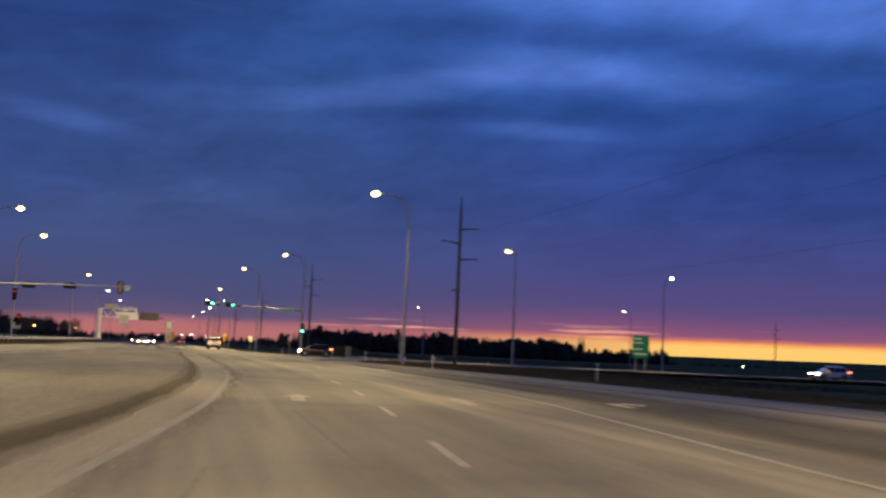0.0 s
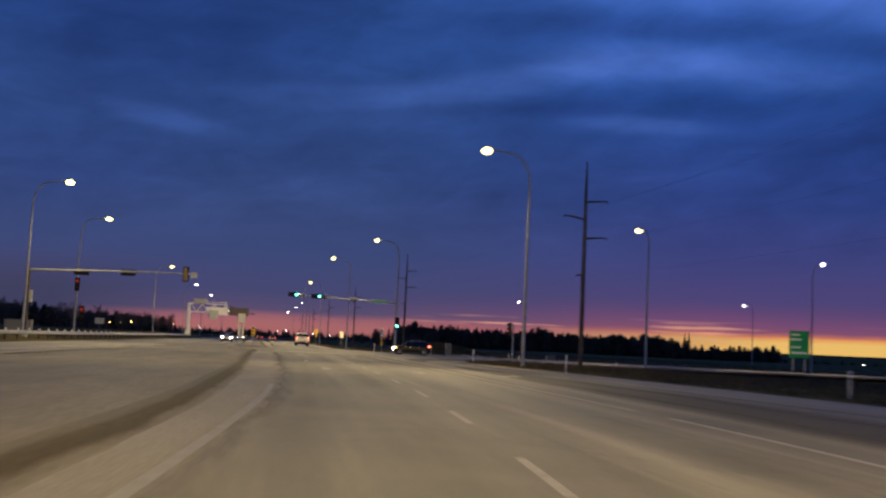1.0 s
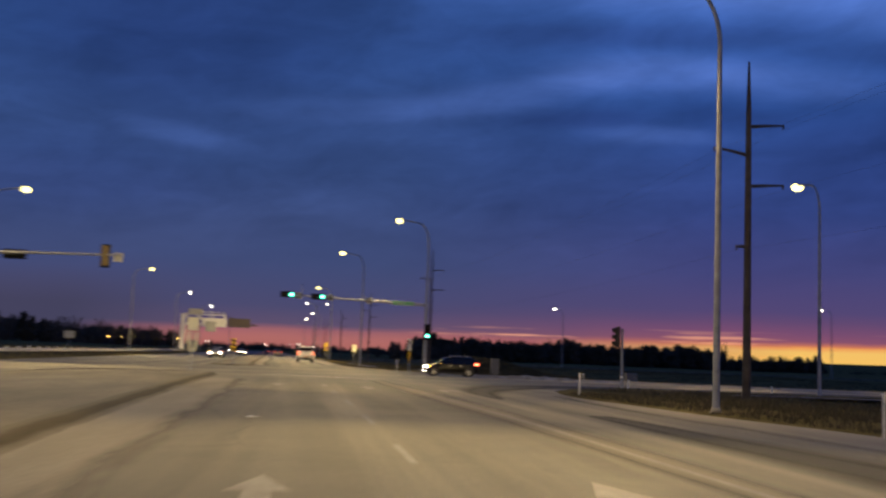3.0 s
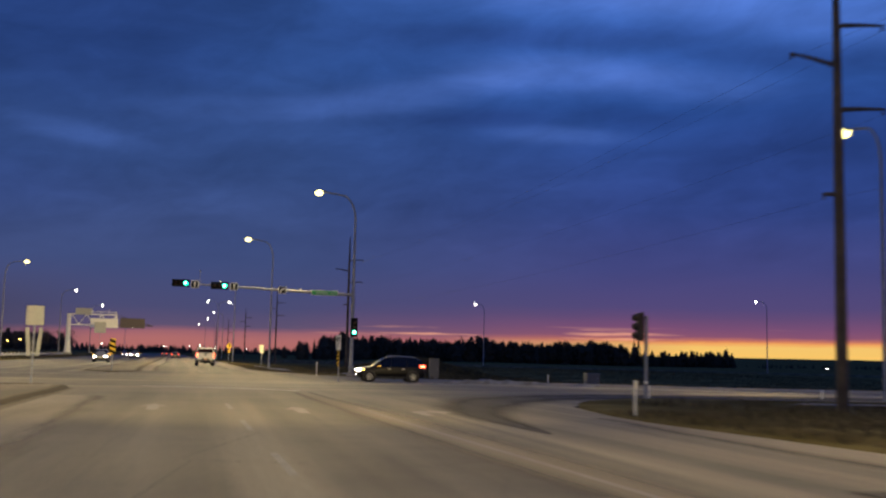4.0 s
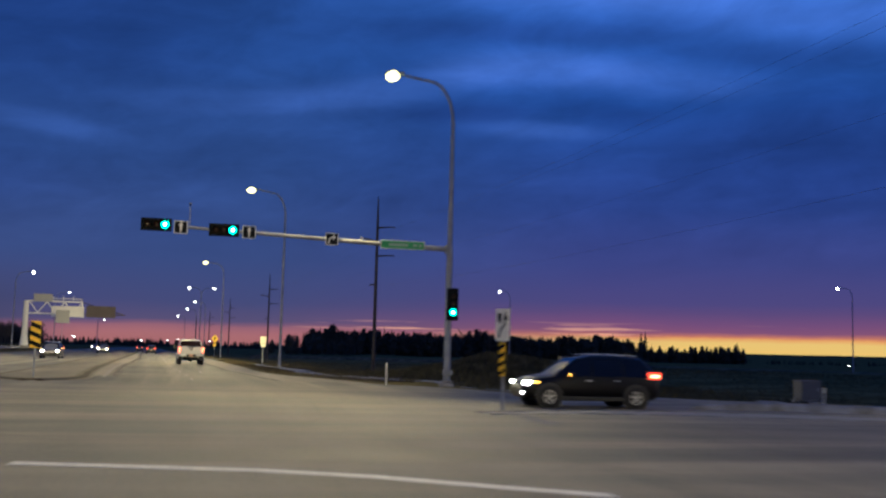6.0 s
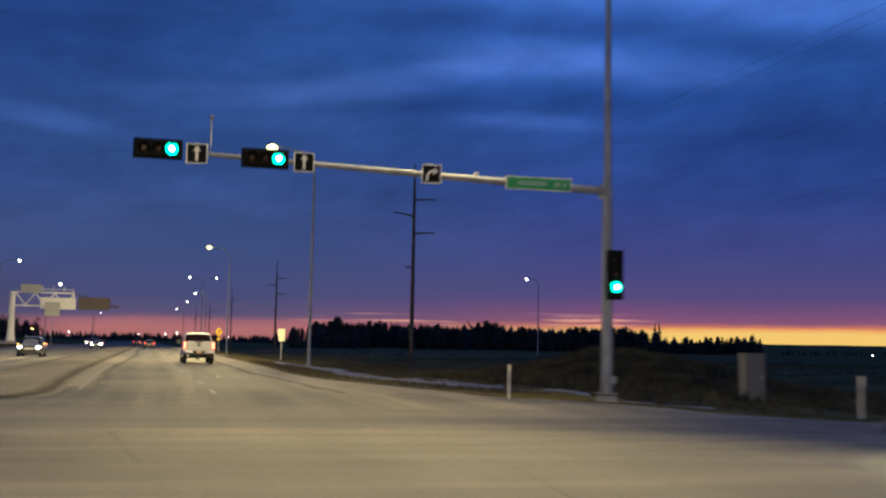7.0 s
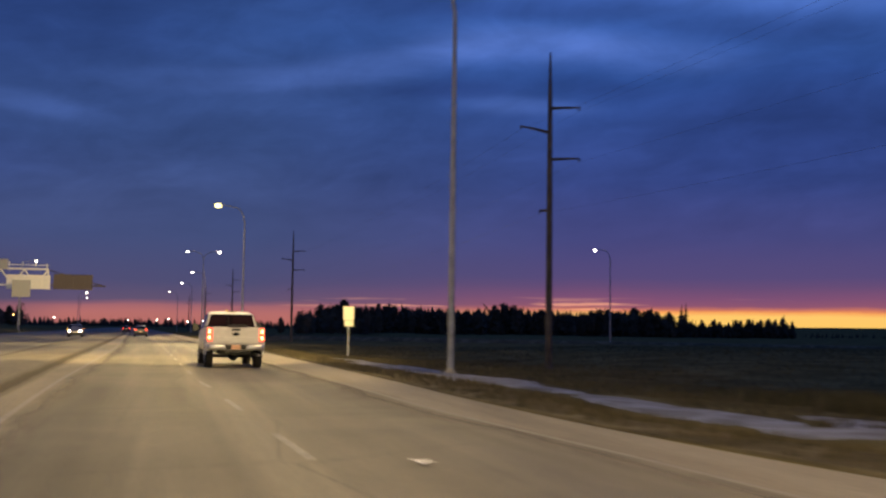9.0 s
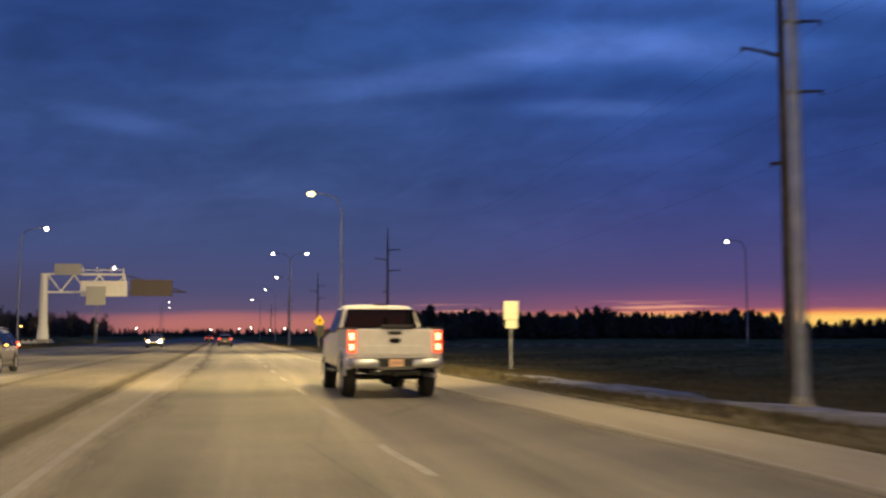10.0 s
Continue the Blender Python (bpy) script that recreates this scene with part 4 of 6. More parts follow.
def twin_lamp(x, y, top):
    ob = thing("twin_street_lamp", "grey steel lamp post with two arms, lit", "street lamp", "street lamps", pose(x, y, 0))
    part("base_plate", Mesh().box(0, 0, 0.03, 0.42, 0.42, 0.06, 0.01), "concrete", ob)
    part("pole", Mesh().tube([(0, 0, 0.05), (0, 0, 6), (0, 0, top - 1.4)], [0.12, 0.1, 0.075], 10), "steel", ob)
    for s in (-1, 1):
        part("arm", Mesh().tube([(0, 0, top - 1.5), (s * 0.3, 0, top - 0.6), (s * 1.1, 0, top - 0.1), (s * 2.4, 0, top)], [0.06, 0.055, 0.05, 0.045], 8), "steel", ob)
        lum = part("luminaire", Mesh().box(s * 2.6, 0, top + 0.02, 0.8, 0.34, 0.14, 0.04), "steel", ob)
        part("lens", Mesh().lathe((s * 2.68, 0, top - 0.05), "z", [(0.02, 0.2), (-0.1, 0.2), (-0.18, 0.1), (-0.2, 0.0)], 12), "far_lamp", lum, "glowing lamp lens")


twin_lamp(3.0, 338, 14.65)
lane_light(0.4, 338, 14.3, -7.0, 40.0, 44.0, 1.2, 1.0, 1.0, 0.05)


# ---- power line ----
def power_pole(x, y, z0, top):
    """Dark steel transmission pole with staggered davit arms."""
    ob = thing("power_pole", "tall dark steel power pole with staggered cross arms", "power pole", "power poles", pose(x, y, z0))
    h = top - z0
    part("pole", Mesh().tube([(0, 0, -0.3), (0, 0, h * 0.5), (0, 0, h - 2.6), (0, 0, h)], [0.21, 0.17, 0.13, 0.05], 12), "dark_steel", ob)
    for side, drop, reach, rise in ((1, 3.3, 1.85, 0.16), (-1, 4.75, 1.8, 0.30), (1, 6.3, 1.85, 0.14), (-1, 9.3, 0.62, 0.0)):
        arm = part("cross_arm", Mesh().tube([(0, 0, h - drop), (side * reach * 0.5, 0, h - drop + rise * 0.6), (side * reach, 0, h - drop + rise)], [0.1, 0.075, 0.05], 8), "dark_steel", ob)
        tip = side * (reach - 0.04)
        ins = Mesh()
        for k in range(2):
            ins.lathe((tip, 0, h - drop + rise - 0.06 - k * 0.07), "z", [(0, 0.02), (-0.02, 0.07), (-0.045, 0.06), (-0.05, 0.02)], 8)
        part("insulator", ins, "dark_steel", arm)
    return ob


POLES = [(29.0, -122, 0.0, 16.7), (25.6, -11, 0.0, 16.7), (22.55, 99.6, -0.25, 16.7), (19.55, 209.4, -0.5, 17.8), (16.5, 320, -0.5, 17.1), (12.6, 430, -0.4, 17.1), (8.6, 540, -0.2, 17.1), (4, 650, 0, 17.1)]
for p in POLES + [(194.5, 330, 0.1, 17.5)]:
    power_pole(*p)
for dx, drop in ((1.81, 3.34), (-1.76, 4.65), (1.81, 6.36), (-0.58, 9.5)):
    for a, b in zip(POLES, POLES[1:]):
        pts = [(a[0] + dx + (b[0] - a[0]) * t, a[1] + (b[1] - a[1]) * t, a[3] - drop + (b[3] - a[3]) * t - 6.0 * t * (1 - t) * 0.55) for t in (k / 14 for k in range(15))]
        tagged(link("power_line", Mesh().tube(pts, 0.004, 5, False), "wire"), "thin dark overhead conductor strung between poles", "power line", "power lines")


# ---- traffic signals ----
def lens_disc(cx, cz, y, r=0.1):
    return Mesh().lathe((cx, y, cz), "y", [(0.0, r), (-0.02, r * 0.85), (-0.035, r * 0.5), (-0.04, 0.0)], 18)


def visor(cx, cz, y, r=0.125, long=0.2):
    """A hood over a lens, open below."""
    out = []
    for d in (0.0, long):
        out.append([(cx + r * math.cos(a), y - d * (1 - 0.35 * (math.sin(a) < 0)), cz + r * math.sin(a)) for a in (math.pi * (-0.25 + 1.5 * k / 12) for k in range(13))])
    return Mesh().grid(out)


def signal_head(parent, cx, cz, y, upright, lit, glow_mat="green_light"):
    """Three-lamp signal head; lit is the index of the burning lamp."""
    sx, sz = (0.4, 1.1) if upright else (1.14, 0.42)
    body = part("signal_head", Mesh().box(cx, y, cz, sx, 0.2, sz, 0.03).box(cx, y + 0.02, cz, sx + 0.12, 0.03, sz + (0.34 if upright else 0.12), 0.01), "black", parent, "black signal head with one lamp lit")
    for k in range(3):
        u = (k - 1) * 0.355
        px, pz = (cx, cz - u) if upright else (cx + u, cz)
        # the lit lens is enlarged: its glare is built into the disc
        part("lens", lens_disc(px, pz, y - 0.105, 0.165 if k == lit else 0.115), glow_mat if k == lit else "dark_lens", body, ("lit green lens" if glow_mat == "green_light" else "lit red lens") if k == lit else "unlit lens")
        if k == lit and glow_mat == "green_light":
            part("lamp_core", lens_disc(px, pz, y - 0.135, 0.09), "green_core", body, "bright core of the lit lens")
        part("visor", visor(px, pz, y - 0.1), "black", body)
    return body


def small_sign(parent, cx, cz, y, w, h, kind):
    """Black sign with white border and arrow."""
    plate = part("lane_sign", Mesh().box(cx, y, cz, w, 0.02, h, 0.006), "white_sign", parent, "square black sign with white border and arrow")
    part("sign_face", Mesh().box(cx, y - 0.013, cz, w - 0.065, 0.006, h - 0.065), "black_sign", plate)
    if kind == "ahead":
        line = [(-0.035, -0.18), (0.035, -0.18), (0.035, 0.06), (0.1, 0.06), (0, 0.2), (-0.1, 0.06), (-0.035, 0.06)]
        part("arrow", Mesh().plate([(cx + u * h / 0.5, cz + v * h / 0.5) for u, v in line], y - 0.022, y - 0.016), "white_sign", plate)
    else:
        pts = [(-0.12, -0.19), (-0.12, -0.06), (-0.09, 0.02), (-0.02, 0.07), (0.07, 0.08)]
        rows = []
        for i, p in enumerate(pts):
            q, r = pts[max(i - 1, 0)], pts[min(i + 1, len(pts) - 1)]
            d = Vector((r[0] - q[0], r[1] - q[1])).normalized() * 0.035
            rows.append([(cx + p[0] - d.y, y - 0.02, cz + p[1] + d.x), (cx + p[0] + d.y, y - 0.02, cz + p[1] - d.x)])
        arr = Mesh().grid(rows, False)
        arr.plate([(cx + 0.06, cz + 0.19), (cx + 0.06, cz - 0.03), (cx + 0.19, cz + 0.08)], y - 0.022, y - 0.016)
        part("arrow", arr, "white_sign", plate)
    return plate


def signal_mast():
    """Far-right signal pole: mast arm over the lanes, lamp arm on top."""
    x0, y0 = 12.0, 146.7
    ob = thing("traffic_signal", "grey steel signal mast with two green lights over the lanes", "traffic signal", "traffic signals", pose(x0, y0, 0.04))
    L = lambda x: x - x0
    part("base", Mesh().lathe((0, 0, 0), "z", [(-0.1, 0.34), (0.12, 0.32), (0.16, 0.24), (0.2, 0.0)], 16).box(0, 0, 0.22, 0.5, 0.5, 0.05, 0.01), "concrete", ob)
    part("pole", Mesh().tube([(0, 0, 0.2), (0, 0, 6.2)], [0.165, 0.14], 14), "steel", ob)
    part("hand_hole_cover", Mesh().box(0, -0.13, 0.60, 0.44, 0.14, 0.24, 0.04), "steel", ob)
    pts = [(0, 0, 6.2), (0, 0, 10.0), (0, 0, 11.85)] + [(-1.15 * (1 - math.cos(a)), 0, 11.85 + 1.85 * math.sin(a)) for a in (0.225 * k for k in range(1, 7))] + [(-2.4, 0, 13.87)]
    part("lamp_arm", Mesh().tube(pts, [0.12, 0.095, 0.085] + [0.075] * 6 + [0.05], 10), "steel", ob)
    lum = part("luminaire", Mesh().box(-2.75, 0, 13.91, 0.85, 0.36, 0.14, 0.05), "steel", ob)
    # lens oversized here too, so the lamp's glare is part of its shape
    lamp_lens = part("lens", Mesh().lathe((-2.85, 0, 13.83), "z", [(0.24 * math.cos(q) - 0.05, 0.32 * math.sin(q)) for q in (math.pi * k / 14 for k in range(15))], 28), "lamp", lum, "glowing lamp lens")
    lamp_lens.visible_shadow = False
    lane_light(x0 - 2.85, y0, 13.55, 1.5, 29.0, 26.0, 1.2, 0.9, 0.7, 0.3, 0.0, 1.0)
    rise = lambda x: 6.08 + (x0 - x) * 0.034
    part("mast_arm", Mesh().tube([(L(x), 0, rise(x)) for x in (12.0, 9, 6, 3, 0.2)], [0.12, 0.105, 0.09, 0.075, 0.06], 12), "steel", ob)
    part("arm_flange", Mesh().box(-0.16, 0, 6.08, 0.06, 0.4, 0.4, 0.01), "steel", ob)
    signal_head(ob, L(-0.73), rise(-0.73), -0.16, False, 2)
    signal_head(ob, L(2.06), rise(2.06), -0.18, False, 2)
    small_sign(ob, L(0.27), rise(0.27) - 0.03, -0.14, 0.56, 0.54, "ahead")
    small_sign(ob, L(3.11), rise(3.11), -0.16, 0.56, 0.54, "ahead")
    small_sign(ob, L(6.66), rise(6.66), -0.18, 0.56, 0.54, "turn")
    name = part("street_name_sign", Mesh().box(L(9.81), -0.2, rise(9.81), 1.98, 0.03, 0.38, 0.01), "white_sign", ob, "long green street name sign")
    part("sign_face", Mesh().box(L(9.81), -0.218, rise(9.81), 1.92, 0.006, 0.32), "green_sign", name)
    for cx, w in ((-0.2, 0.85), (0.55, 0.18), (0.78, 0.12)):
        part("lettering_bar", Mesh().box(L(9.81) + cx, -0.224, rise(9.81), w, 0.005, 0.13), "pale_green", name, "pale lettering too small to read")
    signal_head(ob, 0.12, 3.62, -0.3, True, 2)
    part("head_bracket", Mesh().box(0.05, -0.12, 3.9, 0.1, 0.2, 0.06).box(0.05, -0.12, 3.05, 0.1, 0.2, 0.06), "steel", ob)
    part("detector_stalk", Mesh().tube([(L(0.62), 0, 6.5), (L(0.62), 0, 7.35)], 0.018, 6).box(L(0.62), -0.04, 7.45, 0.1, 0.22, 0.12, 0.02), "steel", ob)
    part("arm_camera", Mesh().box(L(8.0), 0, rise(8.0) + 0.16, 0.1, 0.16, 0.1, 0.02), "white_sign", ob)


signal_mast()


def near_mast():
    """Signal mast for the oncoming side, seen from behind."""
    x0, y0 = -23.1, 110.6
    ob = thing("traffic_signal", "steel signal mast over the oncoming lanes, seen from behind", "traffic signal", "traffic signals", pose(x0, y0, 0.55))
    part("base", Mesh().lathe((0, 0, 0), "z", [(-0.3, 0.32), (0.1, 0.3), (0.14, 0.0)], 14), "concrete", ob)
    part("pole", Mesh().tube([(0, 0, 0.1), (0, 0, 5.7)], [0.17, 0.14], 12), "dark_steel", ob)
    part("mast_arm", Mesh().tube([(0, 0, 5.45), (4, 0, 5.6), (9, 0, 5.76), (13.9, 0, 5.84)], [0.12, 0.1, 0.08, 0.055], 10), "steel", ob)
    for cx, cz in ((4.25, 5.52), (8.15, 5.66)):
        body = part("signal_head", Mesh().box(cx, 0.2, cz, 1.14, 0.22, 0.42, 0.03), "black", ob, "black signal head seen from behind")
        part("back_plate", Mesh().box(cx, 0.33, cz, 1.26, 0.03, 0.54, 0.01), "black", body)
    body = part("signal_head", Mesh().box(13.05, 0.02, 5.78, 0.34, 0.24, 1.12, 0.03), "yellow_back", ob, "upright signal head with yellow back")
    part("back_plate", Mesh().box(13.05, 0.15, 5.78, 0.52, 0.03, 1.3, 0.01), "black", body)
    part("side_sign", Mesh().box(13.75, 0.1, 5.72, 0.5, 0.03, 0.5, 0.01), "alu", ob)
    part("low_head", Mesh().box(0.2, 0.1, 3.2, 0.36, 0.25, 1.05, 0.03), "alu", ob)


near_mast()


def turn_signals():
    """Two red-lit heads strapped to the lamp post across the junction."""
    for x, z, z_arm in ((-24.1, 6.33, 6.33), (-23.45, 3.25, 3.25)):
        ob = thing("pole_signal", "black signal head with red lamp lit, strapped to a lamp post", "traffic signal", "traffic signals", pose(x, 136.0, 0.0))
        signal_head(ob, 0, z - 0.35, -0.25, True, 0, "red_beacon")
        part("bracket", Mesh().tube([(-24.2 - x, 0.2, z_arm), (0, -0.1, z_arm)], 0.035, 8).tube([(-24.2 - x, 0.2, z_arm - 0.7), (0, -0.1, z_arm - 0.7)], 0.035, 8), "steel", ob)


turn_signals()


def corner_signal():
    """Short signal post on the grass corner, its lamps turned to the side street."""
    ob = thing("traffic_signal", "short signal post on the grass corner, lamps facing the side street", "traffic signal", "traffic signals", pose(18.35, 106.3, 0.0))
    part("base", Mesh().lathe((0, 0, 0), "z", [(-0.1, 0.2), (0.06, 0.19), (0.1, 0.1), (0.12, 0)], 12), "concrete", ob)
    part("post", Mesh().tube([(0, 0, 0.05), (0, 0, 3.35)], [0.075, 0.065], 10), "steel", ob)
    part("reflective_band", Mesh().lathe((0, 0, 0.68), "z", [(0, 0.08), (0.1, 0.08)], 10), "reflector", ob)
    body = part("signal_head", Mesh().box(-0.30, 0.0, 2.9, 0.18, 0.34, 1.06, 0.03).box(-0.2, 0, 2.9, 0.03, 0.44, 1.14, 0.01).box(-0.1, 0, 3.25, 0.2, 0.05, 0.05).box(-0.1, 0, 2.55, 0.2, 0.05, 0.05), "brown_housing", ob, "dull brown signal head seen from the side")
    for k in range(3):
        part("visor", Mesh().lathe((-0.38, 0, 2.55 + 0.35 * k), "x", [(0, 0.13), (-0.17, 0.125), (-0.17, 0.11), (0, 0.11)], 14), "brown_housing", body)


corner_signal()


# ---- roadside furniture ----
def delineator(x, y, z0=0.03, tall=0.95):
    ob = thing("marker_post", "white plastic roadside marker post with reflector", "marker post", "marker posts", pose(x, y, z0))
    part("post", Mesh().loft([[(0.038 * math.cos(a), 0.024 * math.sin(a), z) for a in (2 * math.pi * k / 10 for k in range(10))] for z in (-0.05, 0.3, tall - 0.02, tall)]), "post", ob)
    part("reflector", Mesh().box(0, -0.03, tall - 0.09, 0.08, 0.014, 0.17, 0.004).box(0, 0, tall + 0.01, 0.09, 0.06, 0.02, 0.005), "reflector", ob, "pale reflective strip and cap")
    return ob


for x, y in ((17.3, 48.8), (14.4, 73.2), (12.9, 94.4), (9.62, 148.5), (15.65, 140.1)):
    delineator(x, y)
delineator(24.4, 137.0, -0.1, 0.62)
delineator(19.37, 108.34, 0.0, 0.55)
delineator(29.34, 111.6, 0.0, 0.42)


def cabinet(x, y, z0, w, d, h):
    ob = thing("utility_cabinet", "grey metal utility cabinet standing in the dark grass", "cabinet", "utility cabinets", pose(x, y, z0))
    part("plinth", Mesh().box(0, 0, 0.06, w + 0.12, d + 0.12, 0.2, 0.02), "concrete", ob)
    body = part("body", Mesh().box(0, 0, 0.16 + h / 2, w, d, h, 0.02), "box_metal", ob)
    part("roof", Mesh().box(0, 0, 0.16 + h + 0.02, w + 0.06, d + 0.06, 0.05, 0.012), "box_metal", ob)
    door = part("door", Mesh().box(0, -d / 2 - 0.008, 0.16 + h / 2, w - 0.1, 0.016, h - 0.12, 0.005), "box_metal", ob)
    part("handle", Mesh().box(w * 0.3, -d / 2 - 0.03, 0.2 + h / 2, 0.03, 0.03, 0.16, 0.008), "chrome", door)


cabinet(19.42, 151.5, -0.4, 0.74, 0.5, 1.68)
cabinet(33.0, 151.5, -0.6, 1.15, 0.8, 0.95)
cabinet(-27.2, 125.0, 0.55, 2.5, 1.0, 1.05)


def hazard_board(parent, cx, y, z0, w, h, lean):
    """Yellow board with slanting black bars."""
    board = part("hazard_board", Mesh().box(cx, y, z0 + h / 2, w, 0.02, h, 0.005), "yellow_sign", parent, "yellow board with slanting black bars")
    n = max(3, int(h / w * 1.3))
    step = h / n
    for k in range(n):
        z = z0 + k * step
        a, b = (z, z + step * 0.5), (z + step * 0.45, z + step * 0.95)
        if lean < 0:
            a, b = b, a
        part("bar", Mesh().plate([(cx - w / 2 + 0.005, a[0]), (cx + w / 2 - 0.005, b[0]), (cx + w / 2 - 0.005, min(b[1], z0 + h)), (cx - w / 2 + 0.005, min(a[1], z0 + h))], y - 0.018, y - 0.012), "black_sign", board)
    return board


def keep_right_sign():
    ob = thing("keep_right_sign", "white sign with curved black arrow over a yellow striped board", "road sign", "road signs", pose(8.75, 127.55, 0.1, 0, 0, -70))
    part("post", Mesh().box(0, 0.04, 1.2, 0.07, 0.05, 2.5, 0.008), "steel", ob)
    face = part("sign_plate", Mesh().box(0, 0, 2.15, 0.58, 0.02, 0.84, 0.02), "white_sign", ob, "white sign plate")
    part("shield", Mesh().plate([(-0.2, 2.46), (-0.04, 2.46), (-0.04, 2.28), (-0.12, 2.18), (-0.2, 2.28)], -0.018, -0.012), "black_sign", face)
    pts = [(-0.14, 1.82), (-0.12, 1.95), (-0.02, 2.06), (0.1, 2.16), (0.14, 2.3)]
    part("arrow", Mesh().grid([[(a - 0.03, -0.015, b + 0.012), (a + 0.03, -0.015, b - 0.012)] for a, b in pts], False).plate([(0.04, 2.28), (0.24, 2.28), (0.14, 2.5)], -0.018, -0.012), "black_sign", face)
    hazard_board(ob, 0, -0.005, 0.82, 0.26, 0.88, 1)


keep_right_sign()


def nose_board():
    ob = thing("hazard_marker", "yellow and black hazard board at the median nose", "road sign", "road signs", pose(-5.35, 147.6, 0.12))
    part("post", Mesh().box(0, 0.05, 0.9, 0.08, 0.05, 1.9, 0.008), "steel", ob)
    hazard_board(ob, 0, 0, 1.15, 0.42, 1.12, -1)


nose_board()


def median_sign():
    """Sign and two narrow boards on the median nose, seen from behind."""
    ob = thing("median_sign", "pale sign back over two narrow boards on the median nose", "road sign", "road signs", pose(-5.0, 110.4, 0.14, 0, 0, 12))
    part("post", Mesh().box(0, 0.04, 1.5, 0.07, 0.06, 3.0, 0.008), "steel", ob)
    part("sign_plate", Mesh().box(0, 0, 2.62, 0.66, 0.02, 0.76, 0.03), "alu", ob, "pale sign plate")
    for s in (-1, 1):
        part("hazard_board", Mesh().box(s * 0.2, 0.0, 1.62, 0.15, 0.02, 1.1, 0.01, Matrix.Rotation(radians(s * 5), 4, "Y")), "alu", ob, "narrow pale board")


median_sign()


def plain_sign(name, x, y, z0, w, h, low, mat, label, bars=()):
    """A sign on one post, its unreadable writing as bars."""
    ob = thing(name, label, "road sign", "road signs", pose(x, y, z0))
    part("post", Mesh().box(0, 0.04, (low + h) / 2, 0.07, 0.06, low + h, 0.008), "steel", ob)
    face = part("sign_plate", Mesh().box(0, 0, low + h / 2, w, 0.02, h, 0.025), mat, ob)
    for cx, cz, bw, bh in bars:
        part("lettering_bar", Mesh().box(cx, -0.013, low + cz, bw, 0.006, bh), "black_sign", face, "dark lettering too small to read")
    return ob, face


ob, face = plain_sign("speed_sign", 8.3, 211.4, 0.02, 0.62, 0.76, 2.02, "cream", "pale rectangular sign with a small tab on a steel post")
part("tab_plate", Mesh().box(0.02, 0, 1.83, 0.52, 0.02, 0.34, 0.02), "cream", ob, "small pale tab below the sign")


def diamond_sign(x, y):
    ob = thing("warning_sign", "yellow diamond warning sign with a small tab", "road sign", "road signs", pose(x, y, 0.05))
    part("post", Mesh().box(0, 0.04, 1.9, 0.08, 0.06, 3.8, 0.008), "steel", ob)
    s = 0.62
    face = part("sign_plate", Mesh().plate([(-s * 1.0, 3.1), (0, 3.1 - s * 1.3), (s, 3.1), (0, 3.1 + s * 1.3)], -0.01, 0.012), "yellow_sign", ob)
    part("symbol", Mesh().plate([(-0.14, 2.8), (0.0, 2.8), (0.06, 3.1), (0.2, 3.1), (0.06, 3.5), (-0.1, 3.1), (0.0, 3.1)], -0.02, -0.013), "black_sign", face)
    part("tab_plate", Mesh().box(0, 0, 1.95, 0.5, 0.02, 0.42, 0.02), "yellow_sign", ob)


diamond_sign(5.36, 296.4)


def guide_sign():
    """Large green guide sign on two legs by the side street."""
    ob = thing("guide_sign", "large green guide sign on two steel legs", "road sign", "road signs", pose(48.0, 113.0, -0.4, 0, 0, -14) @ Matrix.Diagonal((0.9, 0.9, 0.92, 1)))
    for s in (-0.6, 0.6):
        part("leg", Mesh().box(s, 0.08, 2.4, 0.12, 0.14, 5.1, 0.01), "steel", ob)
    face = part("sign_plate", Mesh().box(0, 0, 3.6, 2.1, 0.04, 2.85, 0.03), "green_sign", ob)
    for cx, cz, w, h in ((-0.4, 4.6, 0.9, 0.2), (-0.3, 4.1, 1.1, 0.2), (-0.35, 3.3, 1.0, 0.2), (0.0, 2.7, 1.6, 0.22)):
        part("lettering_bar", Mesh().box(cx, -0.026, cz, w, 0.008, h), "white_sign", face, "white lettering too small to read")


guide_sign()


